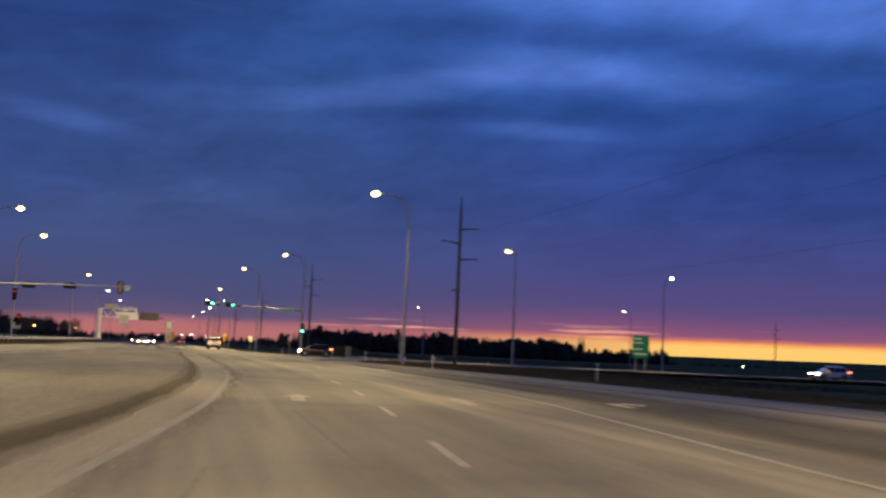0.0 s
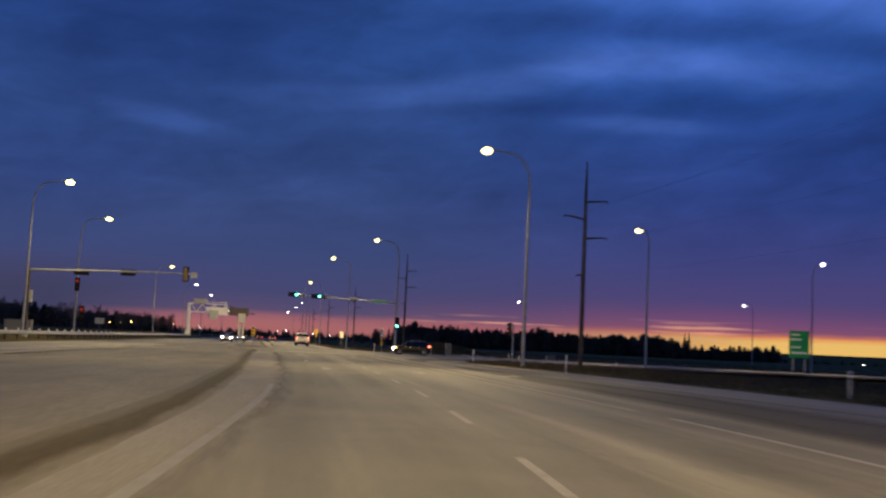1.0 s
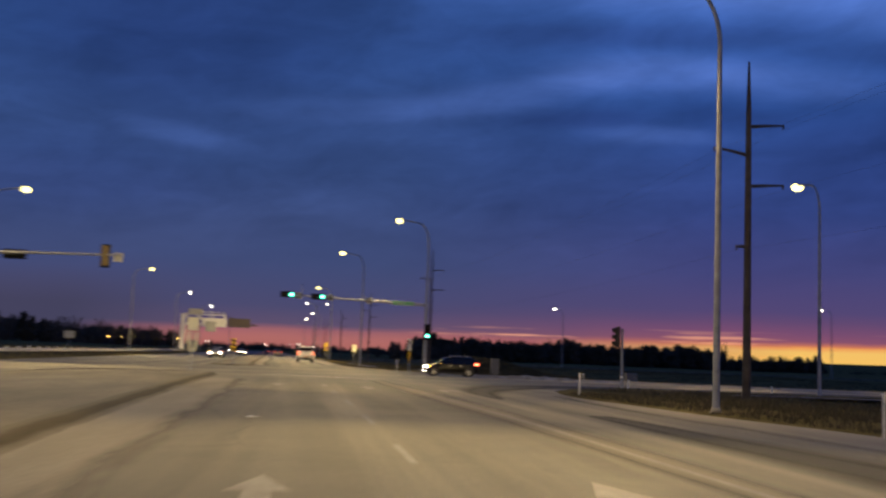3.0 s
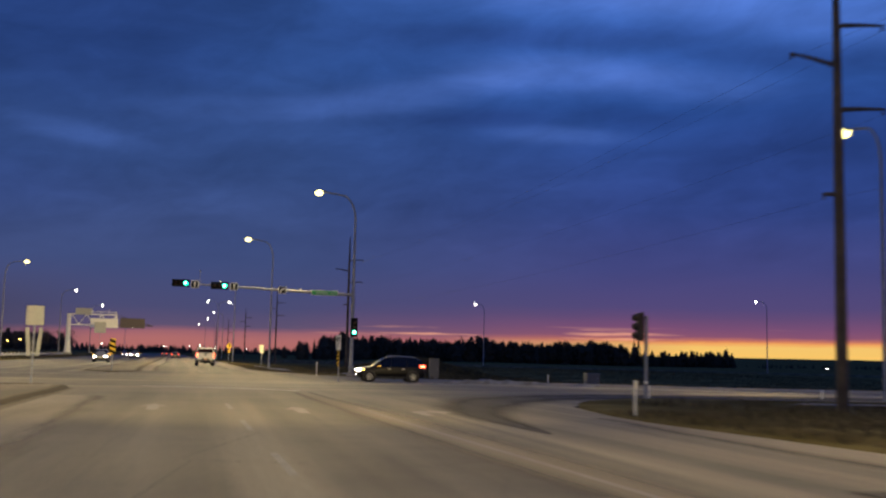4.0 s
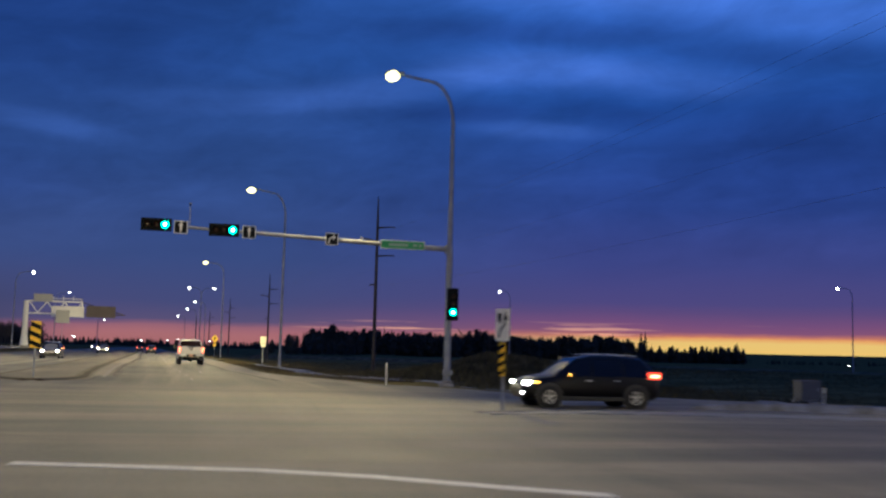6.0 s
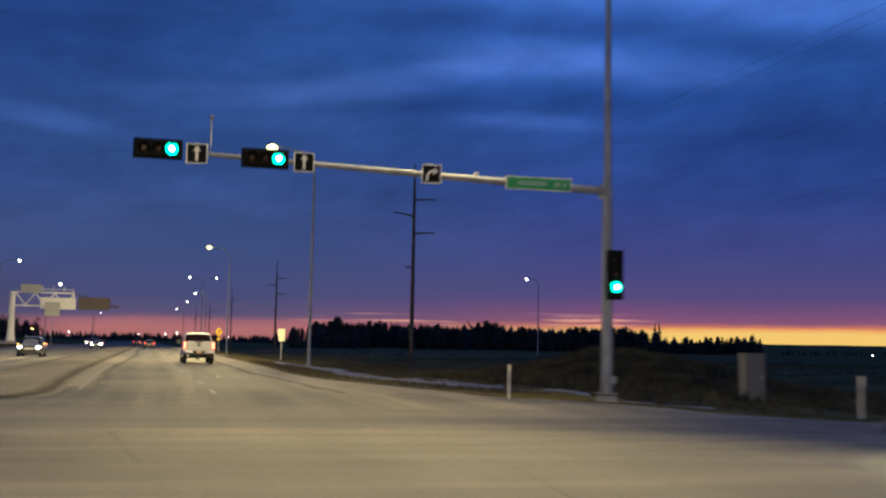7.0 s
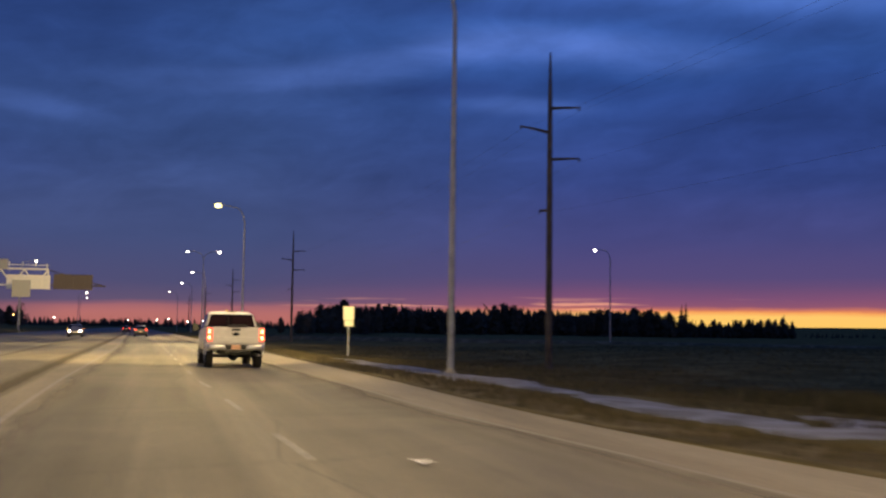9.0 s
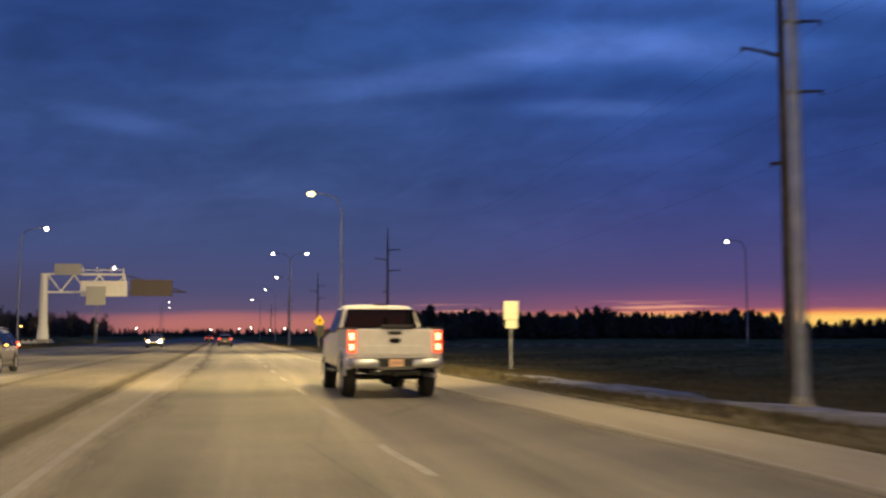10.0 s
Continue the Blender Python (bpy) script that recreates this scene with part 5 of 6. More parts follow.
def gantry():
    """Half-span sign gantry over the oncoming lanes, seen from behind."""
    y0 = 313.0
    ob = thing("sign_gantry", "white steel truss sign gantry over the oncoming lanes", "sign gantry", "", pose(-29.5, y0, 0.7))
    part("column", Mesh().loft([[(s * w, t * 0.35, z) for s, t in ((-1, -1), (1, -1), (1, 1), (-1, 1))] for z, w in ((0.0, 0.75), (2.5, 0.5), (8.9, 0.42))]), "white_sign", ob)
    part("footing", Mesh().box(0, 0, 0.1, 1.8, 1.4, 0.5, 0.03), "concrete", ob)
    part("chord", Mesh().box(5.2, 0, 8.85, 9.8, 0.28, 0.26, 0.02), "white_sign", ob, "upper chord")
    part("chord", Mesh().box(5.2, 0, 6.5, 9.8, 0.28, 0.26, 0.02), "white_sign", ob, "lower chord")
    # lower chord runs on here, its shade put into the dark material
    part("arm", Mesh().box(14.1, 0, 6.6, 8.0, 0.2, 0.2, 0.02), "dark_steel", ob, "lower chord beyond the truss, coloured dark for its shade")
    part("arm_strut", Mesh().tube([(10.1, 0.1, 8.8), (17.6, 0.1, 6.7)], 0.09, 6), "dark_steel", ob)
    for k in range(6):
        a, b = 0.5 + k * 1.6, 0.5 + (k + 1) * 1.6
        part("brace", Mesh().tube([(a, 0, 6.6 if k % 2 else 8.75), (b, 0, 8.75 if k % 2 else 6.6)], 0.12, 6), "white_sign", ob)
    part("end_post", Mesh().box(10.1, 0, 7.7, 0.24, 0.26, 2.5, 0.02), "white_sign", ob)
    for cx, cz, w, h, mat in ((3.0, 9.45, 3.4, 1.5, "alu"), (7.55, 6.98, 5.9, 2.05, "white_sign"), (13.6, 7.1, 5.4, 2.2, "brown_back")):
        back = part("sign_back", Mesh().box(cx, -0.35, cz, w, 0.08, h, 0.02), mat, ob, "sign panel seen from behind")
        for s in (-0.3, 0.0, 0.3):
            part("stiffener", Mesh().box(cx + s * w, -0.42, cz, 0.1, 0.08, h), mat, back)
    part("walkway_rail", Mesh().box(7.4, -0.5, 9.4, 5.4, 0.08, 0.1).box(4.9, -0.5, 9.5, 0.14, 0.08, 0.7).box(6.7, -0.5, 9.5, 0.14, 0.08, 0.7).box(8.5, -0.5, 9.5, 0.14, 0.08, 0.7).box(10, -0.5, 9.3, 0.14, 0.08, 0.7), "white_sign", ob)


gantry()
ob, face = plain_sign("road_sign_back", -22.4, 309, 0.4, 2.45, 2.4, 5.0, "alu", "large square sign seen from behind, bare metal")
ob, face = plain_sign("side_sign", -40, 240, 0.9, 1.8, 1.2, 1.4, "alu", "small sign panel by the far carriageway")


def guardrail(points):
    """Steel W-beam rail on posts along the far side of the oncoming lanes."""
    ob = thing("guardrail", "galvanised steel guardrail on posts with reflectors", "guardrail")
    prof = [(0.0, 0.44), (0.07, 0.49), (0.07, 0.54), (0.0, 0.59), (0.07, 0.64), (0.07, 0.69), (0.0, 0.74)]
    rows = [[(x + u, y, z + w) for u, w in prof] for x, y, z in points]
    part("rail", Mesh().grid(rows), "steel", ob, "W-shaped steel rail")
    post = Mesh().box(-0.08, 0, 0.3, 0.12, 0.14, 0.95, 0.01)
    cap = Mesh().box(-0.06, -0.02, 0.84, 0.16, 0.03, 0.16, 0.01)
    first, second = None, None
    for i in range(0, len(points), 2):
        if first is None:
            first, second = part("rail_post", post, "dark_steel", ob), part("reflector", cap, "reflector", ob)
            a, b = first, second
        else:
            a, b = first.copy(), second.copy()
            scene.collection.objects.link(a)
            scene.collection.objects.link(b)
        a.location = b.location = points[i]


guardrail([(west(y) - 1.45, y, 0.08) for y in range(70, 330, 2)])

# old snow along the verge
random.seed(4)


def snow_bank(line, wide, tall):
    rows = []
    n = len(line)
    for i, (x, y) in enumerate(line):
        a, b = Vector(line[max(i - 1, 0)]), Vector(line[min(i + 1, n - 1)])
        side = Vector(((b - a).y, -(b - a).x)).normalized()
        fade = max(0.02, math.sin(math.pi * min(1, max(0, i / (n - 1)))) ** 0.5)
        w = wide * fade * max(0.12, 0.95 + 1.5 * relief(x, y, 3.4) + 0.7 * relief(x, y, 1.1))
        mid = 0.7 * relief(x + 40, y, 3.0)
        row = []
        for k in range(11):
            u = k / 10 * 2 - 1
            px, py = x + side.x * (mid + u * w / 2), y + side.y * (mid + u * w / 2)
            base = land_z(px, py)
            row.append((px, py, base + 0.032 + 0.4 * tall * fade * max(0, 1 - u * u) ** 0.6 * (0.8 + 0.6 * relief(px, py, 0.6)) - 0.05 * abs(u) ** 8 + 0.012 * relief(px, py, 0.35)))
        rows.append(row)
    return rows


def dense(line, step=0.5):
    out = []
    for a, b in zip(line, line[1:]):
        n = max(1, int(math.dist(a, b) / step))
        out += [(a[0] + (b[0] - a[0]) * k / n, a[1] + (b[1] - a[1]) * k / n) for k in range(n)]
    return out + [line[-1]]


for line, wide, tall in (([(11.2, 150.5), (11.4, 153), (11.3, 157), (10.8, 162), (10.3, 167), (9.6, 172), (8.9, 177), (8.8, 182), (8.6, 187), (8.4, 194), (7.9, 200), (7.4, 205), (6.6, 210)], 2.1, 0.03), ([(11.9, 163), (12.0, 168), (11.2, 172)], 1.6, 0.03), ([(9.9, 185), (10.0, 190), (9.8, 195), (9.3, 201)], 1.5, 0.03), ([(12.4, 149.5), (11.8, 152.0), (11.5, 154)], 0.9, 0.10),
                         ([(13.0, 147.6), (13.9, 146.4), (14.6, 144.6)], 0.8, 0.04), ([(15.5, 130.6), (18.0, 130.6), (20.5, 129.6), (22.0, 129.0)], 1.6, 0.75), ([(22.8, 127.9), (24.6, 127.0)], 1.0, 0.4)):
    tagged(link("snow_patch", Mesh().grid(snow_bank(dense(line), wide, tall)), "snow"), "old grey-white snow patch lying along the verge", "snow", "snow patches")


# ---- vehicles ----
def wheel(parent, x, y, r, w, side, spokes=6):
    tyre = part("wheel", Mesh().lathe((x, y, r), "x", [(-w / 2, r * 0.62), (-w / 2, r * 0.93), (-w / 2 + 0.03, r), (w / 2 - 0.03, r), (w / 2, r * 0.93), (w / 2, r * 0.62), (-w / 2, r * 0.62)], 28), "rubber", parent, "black rubber tyre")
    face = x + side * (w / 2 - 0.03)
    rim = Mesh().lathe((face, y, r), "x", [(side * 0.02, r * 0.64), (side * 0.03, r * 0.56), (-side * 0.04, r * 0.52), (-side * 0.05, 0.0)], 24)
    for k in range(spokes):
        a = 2 * math.pi * k / spokes
        turn = Matrix.Rotation(a, 4, "X")
        rim.box(face + side * 0.0, y - math.sin(a) * r * 0.3, r + math.cos(a) * r * 0.3, 0.03, r * 0.16, r * 0.54, 0.008, turn)
    rim.lathe((face, y, r), "x", [(side * 0.03, 0.0), (side * 0.03, r * 0.13), (0, r * 0.16)], 12)
    part("rim", rim, "rim", tyre, "alloy rim")
    return tyre


def side_panel(outline, x0, x1):
    """A prism over an outline in y and z, from x0 to x1."""
    n = len(outline)
    m = Mesh()
    m.add([(x0, y, z) for y, z in outline] + [(x1, y, z) for y, z in outline], [tuple(range(n)), tuple(range(n, 2 * n))[::-1]] + [(i, i + n, (i + 1) % n + n, (i + 1) % n) for i in range(n)])
    return m


def arch(y, r, z, n=9):
    return [(y + r * math.cos(a), z + r * math.sin(a)) for a in (math.pi * k / (n - 1) for k in range(n))]


def pickup(m):
    """White crew-cab pickup; its rear bumper at y = 0, nose ahead."""
    ob = thing("pickup_truck", "white crew-cab pickup truck with lit tail lamps in the lane", "pickup truck", "", m)
    W, R = 1.0, 0.41
    # bed sides with wheel arches
    for s in (-1, 1):
        line = [(0.12, 0.62), (0.12, 1.44), (2.1, 1.46), (2.1, 0.58)] + [(y, max(z, 0.58)) for y, z in arch(1.15, 0.53, 0.46)]
        part("bed_side", side_panel(line, s * 0.9, s * W), "white_car", ob)
        part("bed_inner", Mesh().box(s * 0.84, 1.1, 1.12, 0.1, 1.95, 0.6, 0.01), "white_car", ob)
        part("bed_rail", Mesh().box(s * 0.93, 1.1, 1.465, 0.16, 1.98, 0.035, 0.012), "trim", ob)
        flare = Mesh()
        flare.grid([[(s * (W - 0.01), 1.15 + r * math.cos(a), 0.46 + r * math.sin(a)), (s * (W + 0.035), 1.15 + (r - 0.02) * math.cos(a), 0.46 + (r - 0.02) * math.sin(a))] for r in (0.6,) for a in (math.pi * k / 14 for k in range(15))])
        part("wheel_flare", flare, "white_car", ob)
    part("bed_floor", Mesh().box(0, 1.1, 0.82, 1.7, 1.95, 0.06), "trim", ob)
    gate = part("tailgate", Mesh().box(0, 0.14, 1.13, 1.62, 0.09, 0.62, 0.03).box(0, 0.09, 1.0, 1.36, 0.02, 0.2, 0.008).box(0, 0.16, 1.43, 1.62, 0.1, 0.04, 0.015), "white_car", ob)
    part("emblem", Mesh().plate([(0.125 * math.cos(q), 1.2 + 0.055 * math.sin(q)) for q in (2 * math.pi * k / 20 for k in range(20))], 0.07, 0.1), "black_sign", gate, "small dark oval badge")
    part("gate_handle", Mesh().box(0, 0.085, 1.36, 0.3, 0.03, 0.07, 0.012), "trim", gate)
    part("gate_cap", Mesh().box(0.05, 0.12, 1.485, 0.69, 0.1, 0.1, 0.03), "trim", gate, "black strip on the tailgate top")
    for s in (-1, 1):
        lamp = part("tail_lamp", Mesh().box(s * 0.915, 0.115, 1.18, 0.165, 0.09, 0.46, 0.03), "tail", ob, "glowing red tail lamp")
        part("lamp_core", Mesh().box(s * 0.92, 0.065, 1.29, 0.085, 0.02, 0.14, 0.01), "brake", lamp)
        part("lamp_core", Mesh().box(s * 0.92, 0.065, 1.07, 0.085, 0.02, 0.12, 0.01), "brake", lamp)
    # bumper with its plate recess and hitch
    bump = [[(x, y + dy, z + dz) for dy, dz in ((-0.1, -0.09), (-0.11, 0.0), (-0.1, 0.09), (0.06, 0.1), (0.06, -0.09))] for x, y, z in ((-1.0, 0.2, 0.76), (-0.97, 0.06, 0.75), (-0.85, 0.0, 0.73), (-0.42, 0.0, 0.72), (-0.36, 0.03, 0.68), (0.36, 0.03, 0.68), (0.42, 0.0, 0.72), (0.85, 0.0, 0.73), (0.97, 0.06, 0.75), (1.0, 0.2, 0.76))]
    part("rear_bumper", Mesh().loft(bump), "chrome", ob, "chrome rear bumper")
    part("plate_recess", Mesh().box(0, -0.02, 0.74, 0.72, 0.17, 0.17, 0.02), "trim", ob)
    part("bumper_step", Mesh().box(0, 0.02, 0.82, 1.9, 0.18, 0.03, 0.01), "trim", ob)
    plate = part("number_plate", Mesh().box(0, -0.11, 0.74, 0.31, 0.01, 0.16, 0.004), "plate", ob)
    part("plate_bar", Mesh().box(0, -0.117, 0.74, 0.22, 0.004, 0.06), "plate_bar", plate, "plain bar")
    part("hitch", Mesh().box(0, 0.02, 0.50, 0.09, 0.3, 0.09, 0.01).box(0, 0.14, 0.52, 1.1, 0.08, 0.08, 0.01), "trim", ob)
    part("frame", Mesh().box(-0.45, 2.9, 0.56, 0.1, 5.2, 0.16).box(0.45, 2.9, 0.56, 0.1, 5.2, 0.16).box(0, 2.9, 0.6, 0.9, 3.4, 0.1), "under", ob)
    part("rear_axle", Mesh().tube([(-0.8, 1.15, R), (0.8, 1.15, R)], 0.06, 8).lathe((0, 1.15, R), "y", [(-0.2, 0.05), (-0.12, 0.17), (0.12, 0.17), (0.25, 0.05)], 12), "under", ob)
    part("exhaust", Mesh().tube([(0.62, 1.6, 0.5), (0.72, 0.5, 0.48), (0.84, 0.3, 0.46)], 0.05, 10), "chrome", ob)
    # cab, lofted along its length
    rings = []
    for y, wb, wt, zt in ((2.14, 0.99, 0.86, 1.4), (2.2, 1.0, 0.80, 1.90), (2.5, 1.0, 0.79, 2.0), (3.2, 1.0, 0.79, 2.03), (3.75, 1.0, 0.80, 1.98), (4.35, 1.0, 0.92, 1.46), (4.6, 1.0, 0.93, 1.36), (5.6, 0.98, 0.90, 1.3), (6.05, 0.92, 0.84, 1.2), (6.15, 0.86, 0.8, 1.0)):
        belt = min(1.36, zt - 0.05)
        half = [(0.82, 0.52), (wb, 0.66), (wb, 1.0), (wb - 0.01, belt), ((wb + wt) / 2 - 0.02, (belt + zt) / 2), (wt, zt - 0.05), (wt * 0.9, zt), (wt * 0.4, zt + 0.02)]
        rings.append([(x, y, z) for x, z in half] + [(-x, y, z) for x, z in reversed(half)])
    part("cab", Mesh().loft(rings), "white_car", ob)
    part("rear_window", Mesh().plate([(-0.88, 1.43), (0.88, 1.43), (0.755, 1.915), (-0.755, 1.915)], 2.125, 2.16), "glass", ob, "dark rear window")
    part("roof_lamp", Mesh().box(0, 2.2, 2.02, 0.34, 0.05, 0.035, 0.01), "dark_lens", ob)
    for s in (-1, 1):
        part("side_window", Mesh().grid([[(s * 1.0, y, 1.38), (s * 0.83, y2, 1.92)] for y, y2 in ((2.3, 2.4), (3.05, 3.05), (4.2, 3.72))], False), "glass", ob)
        mirror = part("mirror", Mesh().box(s * 1.2, 4.05, 1.42, 0.2, 0.12, 0.3, 0.03).tube([(s * 0.98, 4.1, 1.36), (s * 1.15, 4.06, 1.36)], 0.03, 6), "trim", ob)
        part("step", Mesh().box(s * 0.98, 3.2, 0.5, 0.16, 2.0, 0.05, 0.015), "trim", ob)
        part("wheel_well", Mesh().lathe((s * 0.86, 1.15, 0.46), "x", [(-0.1, 0.52), (0.1, 0.52)], 20), "under", ob)
        part("wheel_well", Mesh().lathe((s * 0.86, 5.15, 0.46), "x", [(-0.12, 0.5), (0.145, 0.5), (0.145, 0.0)], 20), "under", ob)
        wheel(ob, s * 0.87, 1.15, R, 0.28, s)
        wheel(ob, s * 0.87, 5.15, R, 0.28, s)
        part("headlamp", Mesh().box(s * 0.72, 6.1, 1.02, 0.3, 0.08, 0.24, 0.03), "head", ob)
    return ob


pickup(pose(1.06, 192.5, 0.004, 0, 0, 2.0) @ Matrix.Diagonal((1.055, 1.055, 1.055, 1)))


def crossover(m, paint, label, front=True, rear=True, name="car"):
    """Compact crossover; front at y = +2.3, rear at y = -2.3."""
    ob = thing(name, label, "car", "cars", m)
    rings = []
    for y, wb, wt, zb, belt, zt in (
        (-2.16, 0.74, 0.62, 0.42, 0.80, 1.0), (-2.1, 0.86, 0.66, 0.30, 0.94, 1.18), (-1.92, 0.90, 0.63, 0.26, 0.99, 1.45), (-1.6, 0.92, 0.61, 0.24, 0.99, 1.62),
        (-0.8, 0.93, 0.62, 0.23, 0.98, 1.68), (0.0, 0.93, 0.62, 0.22, 0.97, 1.67), (0.45, 0.93, 0.63, 0.22, 0.97, 1.58), (0.9, 0.93, 0.68, 0.22, 0.96, 1.32), (1.25, 0.92, 0.76, 0.23, 0.95, 1.06), (1.4, 0.92, 0.76, 0.23, 0.93, 1.03),
        (1.9, 0.88, 0.70, 0.25, 0.84, 0.95), (2.15, 0.80, 0.62, 0.28, 0.72, 0.86), (2.28, 0.66, 0.52, 0.36, 0.6, 0.72)):
        half = [(wb * 0.8, zb), (wb * 0.97, zb + 0.1), (wb, (zb + belt) / 2), (wb * 0.985, belt), ((wb * 0.96 + wt) / 2 + 0.01, (belt + zt) / 2), (wt, zt - 0.04), (wt * 0.8, zt), (wt * 0.3, zt + 0.012)]
        rings.append([(x, y, z) for x, z in half] + [(-x, y, z) for x, z in reversed(half)])
    part("body", Mesh().loft(rings), paint, ob)
    for s in (-1, 1):
        for ya, yb, yc, yd in ((-1.85, -1.0, -1.6, -0.98), (-0.93, 0.05, -0.93, 0.0), (0.1, 1.0, 0.06, 0.52)):
            part("side_window", Mesh().grid([[(s * 0.925, ya, 1.01), (s * 0.925, yb, 1.01)], [(s * 0.78, (ya + yc) / 2, 1.33), (s * 0.78, (yb + yd) / 2 - 0.02, 1.33)], [(s * 0.655, yc, 1.56), (s * 0.655, yd, 1.55)]], False), "glass", ob, "dark side window")
        mir = part("mirror", Mesh().box(s * 1.02, 0.78, 1.04, 0.2, 0.14, 0.15, 0.04), paint, ob)
        part("repeater", Mesh().box(s * 1.03, 0.855, 1.05, 0.14, 0.02, 0.05, 0.008), "indicator", mir, "lit amber repeater")
        for y, z in ((-0.72, 0.88), (0.2, 0.87)):
            part("door_handle", Mesh().box(s * 0.935, y, z, 0.03, 0.2, 0.035, 0.01), "chrome", ob)
        part("sill", Mesh().box(s * 0.9, 0.0, 0.3, 0.08, 2.1, 0.14, 0.03), "trim", ob)
        for y in (-1.36, 1.47):
            part("wheel_arch", Mesh().lathe((s * 0.86, y, 0.36), "x", [(0, 0.43), (s * 0.085, 0.43), (s * 0.09, 0.40), (s * 0.078, 0.0)], 24), "trim", ob)
            wheel(ob, s * 0.86, y, 0.345, 0.22, s, 5)
        part("headlamp", Mesh().box(s * 0.68, 2.06, 0.76, 0.26, 0.34, 0.12, 0.04), "head" if front else "glass", ob, "lit headlamp" if front else "")
        part("indicator", Mesh().box(s * 0.83, 1.86, 0.79, 0.1, 0.2, 0.06, 0.02), "indicator" if front else "dark_lens", ob)
        part("fog_lamp", Mesh().lathe((s * 0.6, 2.2, 0.48), "y", [(0.0, 0.09), (0.07, 0.08), (0.09, 0.0)], 14), "head" if front and paint == "black_car" else "dark_lens", ob)
        part("tail_lamp", Mesh().box(s * 0.77, -1.98, 1.06, 0.28, 0.42, 0.22, 0.04), "tail" if rear else "dark_lens", ob, "glowing red tail lamp" if rear else "")
        part("lamp_core", Mesh().box(s * 0.85, -2.0, 1.05, 0.16, 0.3, 0.09, 0.02), "brake" if rear else "dark_lens", ob)
        part("roof_rail", Mesh().tube([(s * 0.58, -1.5, 1.68), (s * 0.58, -0.6, 1.73), (s * 0.58, 0.2, 1.70)], 0.018, 6), "chrome", ob)
    part("windscreen", Mesh().grid([[(-0.80, 1.22, 1.07), (0.80, 1.22, 1.07)], [(-0.62, 0.5, 1.585), (0.62, 0.5, 1.585)]], False), "glass", ob)
    part("rear_window", Mesh().grid([[(-0.62, -2.12, 1.19), (0.62, -2.12, 1.19)], [(-0.6, -1.94, 1.46), (0.6, -1.94, 1.46)]], False), "glass", ob)
    part("front_bumper", Mesh().box(0, 2.22, 0.5, 1.3, 0.2, 0.22, 0.06), "trim", ob)
    part("grille", Mesh().box(0, 2.25, 0.66, 0.8, 0.08, 0.12, 0.02), "chrome", ob)
    part("rear_bumper", Mesh().box(0, -2.13, 0.55, 1.5, 0.16, 0.24, 0.06), "trim", ob)
    plate = part("number_plate", Mesh().box(0, -2.2, 0.72, 0.31, 0.03, 0.16), "plate", ob)
    part("antenna", Mesh().box(0, -1.5, 1.72, 0.03, 0.14, 0.07, 0.01), "trim", ob)
    return ob


crossover(pose(12.35, 130.9, 0.004, 0, 0, 88), "black_car", "black crossover waiting in the turn lane with headlamps on", name="crossover_car").scale = (0.95, 0.93, 0.91)
crossover(pose(-14.4, 303, 0.004, 0, 0, 182), "grey_car", "grey car with bright headlamps on the far carriageway")
crossover(pose(-12.4, 212.5, 0.004, 0, 0, 181), "grey_car", "grey car with bright headlamps coming along the oncoming lanes")
crossover(pose(-25.6, 420, 0.004, 0, 0, 183), "grey_car", "grey car with bright headlamps on the far carriageway")
crossover(pose(-6.4, 318, 0.004, 0, 0, 2), "grey_car", "grey car driving away with red tail lamps", front=False)
crossover(pose(-13.5, 430, 0.004, 0, 0, 2), "grey_car", "grey car driving away with red tail lamps", front=False)


crossover(pose(69.5, 108.2, 0.004, 0, 0, 92), "white_car", "pale car with headlamps on in the side street")


# ---- trees ----
def conifer(seed, tall, wide):
    """Spruce with ragged drooping tiers."""
    r = random.Random(seed)
    trunk = Mesh().tube([(0, 0, -0.3), (0, 0, tall * 0.5), (0, 0, tall * 0.98)], [tall * 0.016, tall * 0.011, 0.02], 5)
    crown = Mesh()
    tiers = 15
    for k in range(tiers):
        t = k / (tiers - 1)
        z = tall * (0.08 + 0.9 * t)
        reach = (wide * (1 - t) ** 0.85 if seed % 2 else 1.25 * wide * math.sqrt(max(0.0, 1 - t**2.2)) * (0.55 + 0.45 * min(1, t * 4))) * r.uniform(0.7, 1.1) + 0.12
        n = 10
        spin = r.uniform(0, 6)
        for j in range(n):
            if r.random() < 0.12:
                continue
            a = spin + 2 * math.pi * j / n + r.uniform(-0.2, 0.2)
            q = reach * r.uniform(0.6, 1.12)
            da = 0.42
            tip = (q * math.cos(a), q * math.sin(a), z - q * r.uniform(0.25, 0.5))
            mid = [(0.55 * q * math.cos(a + s * da), 0.55 * q * math.sin(a + s * da), z - q * 0.2 + r.uniform(-0.1, 0.1)) for s in (-1, 1)]
            crown.add([(0, 0, z + tall * 0.045), mid[0], tip, mid[1]], [(0, 1, 2), (0, 2, 3)])
    return trunk, crown


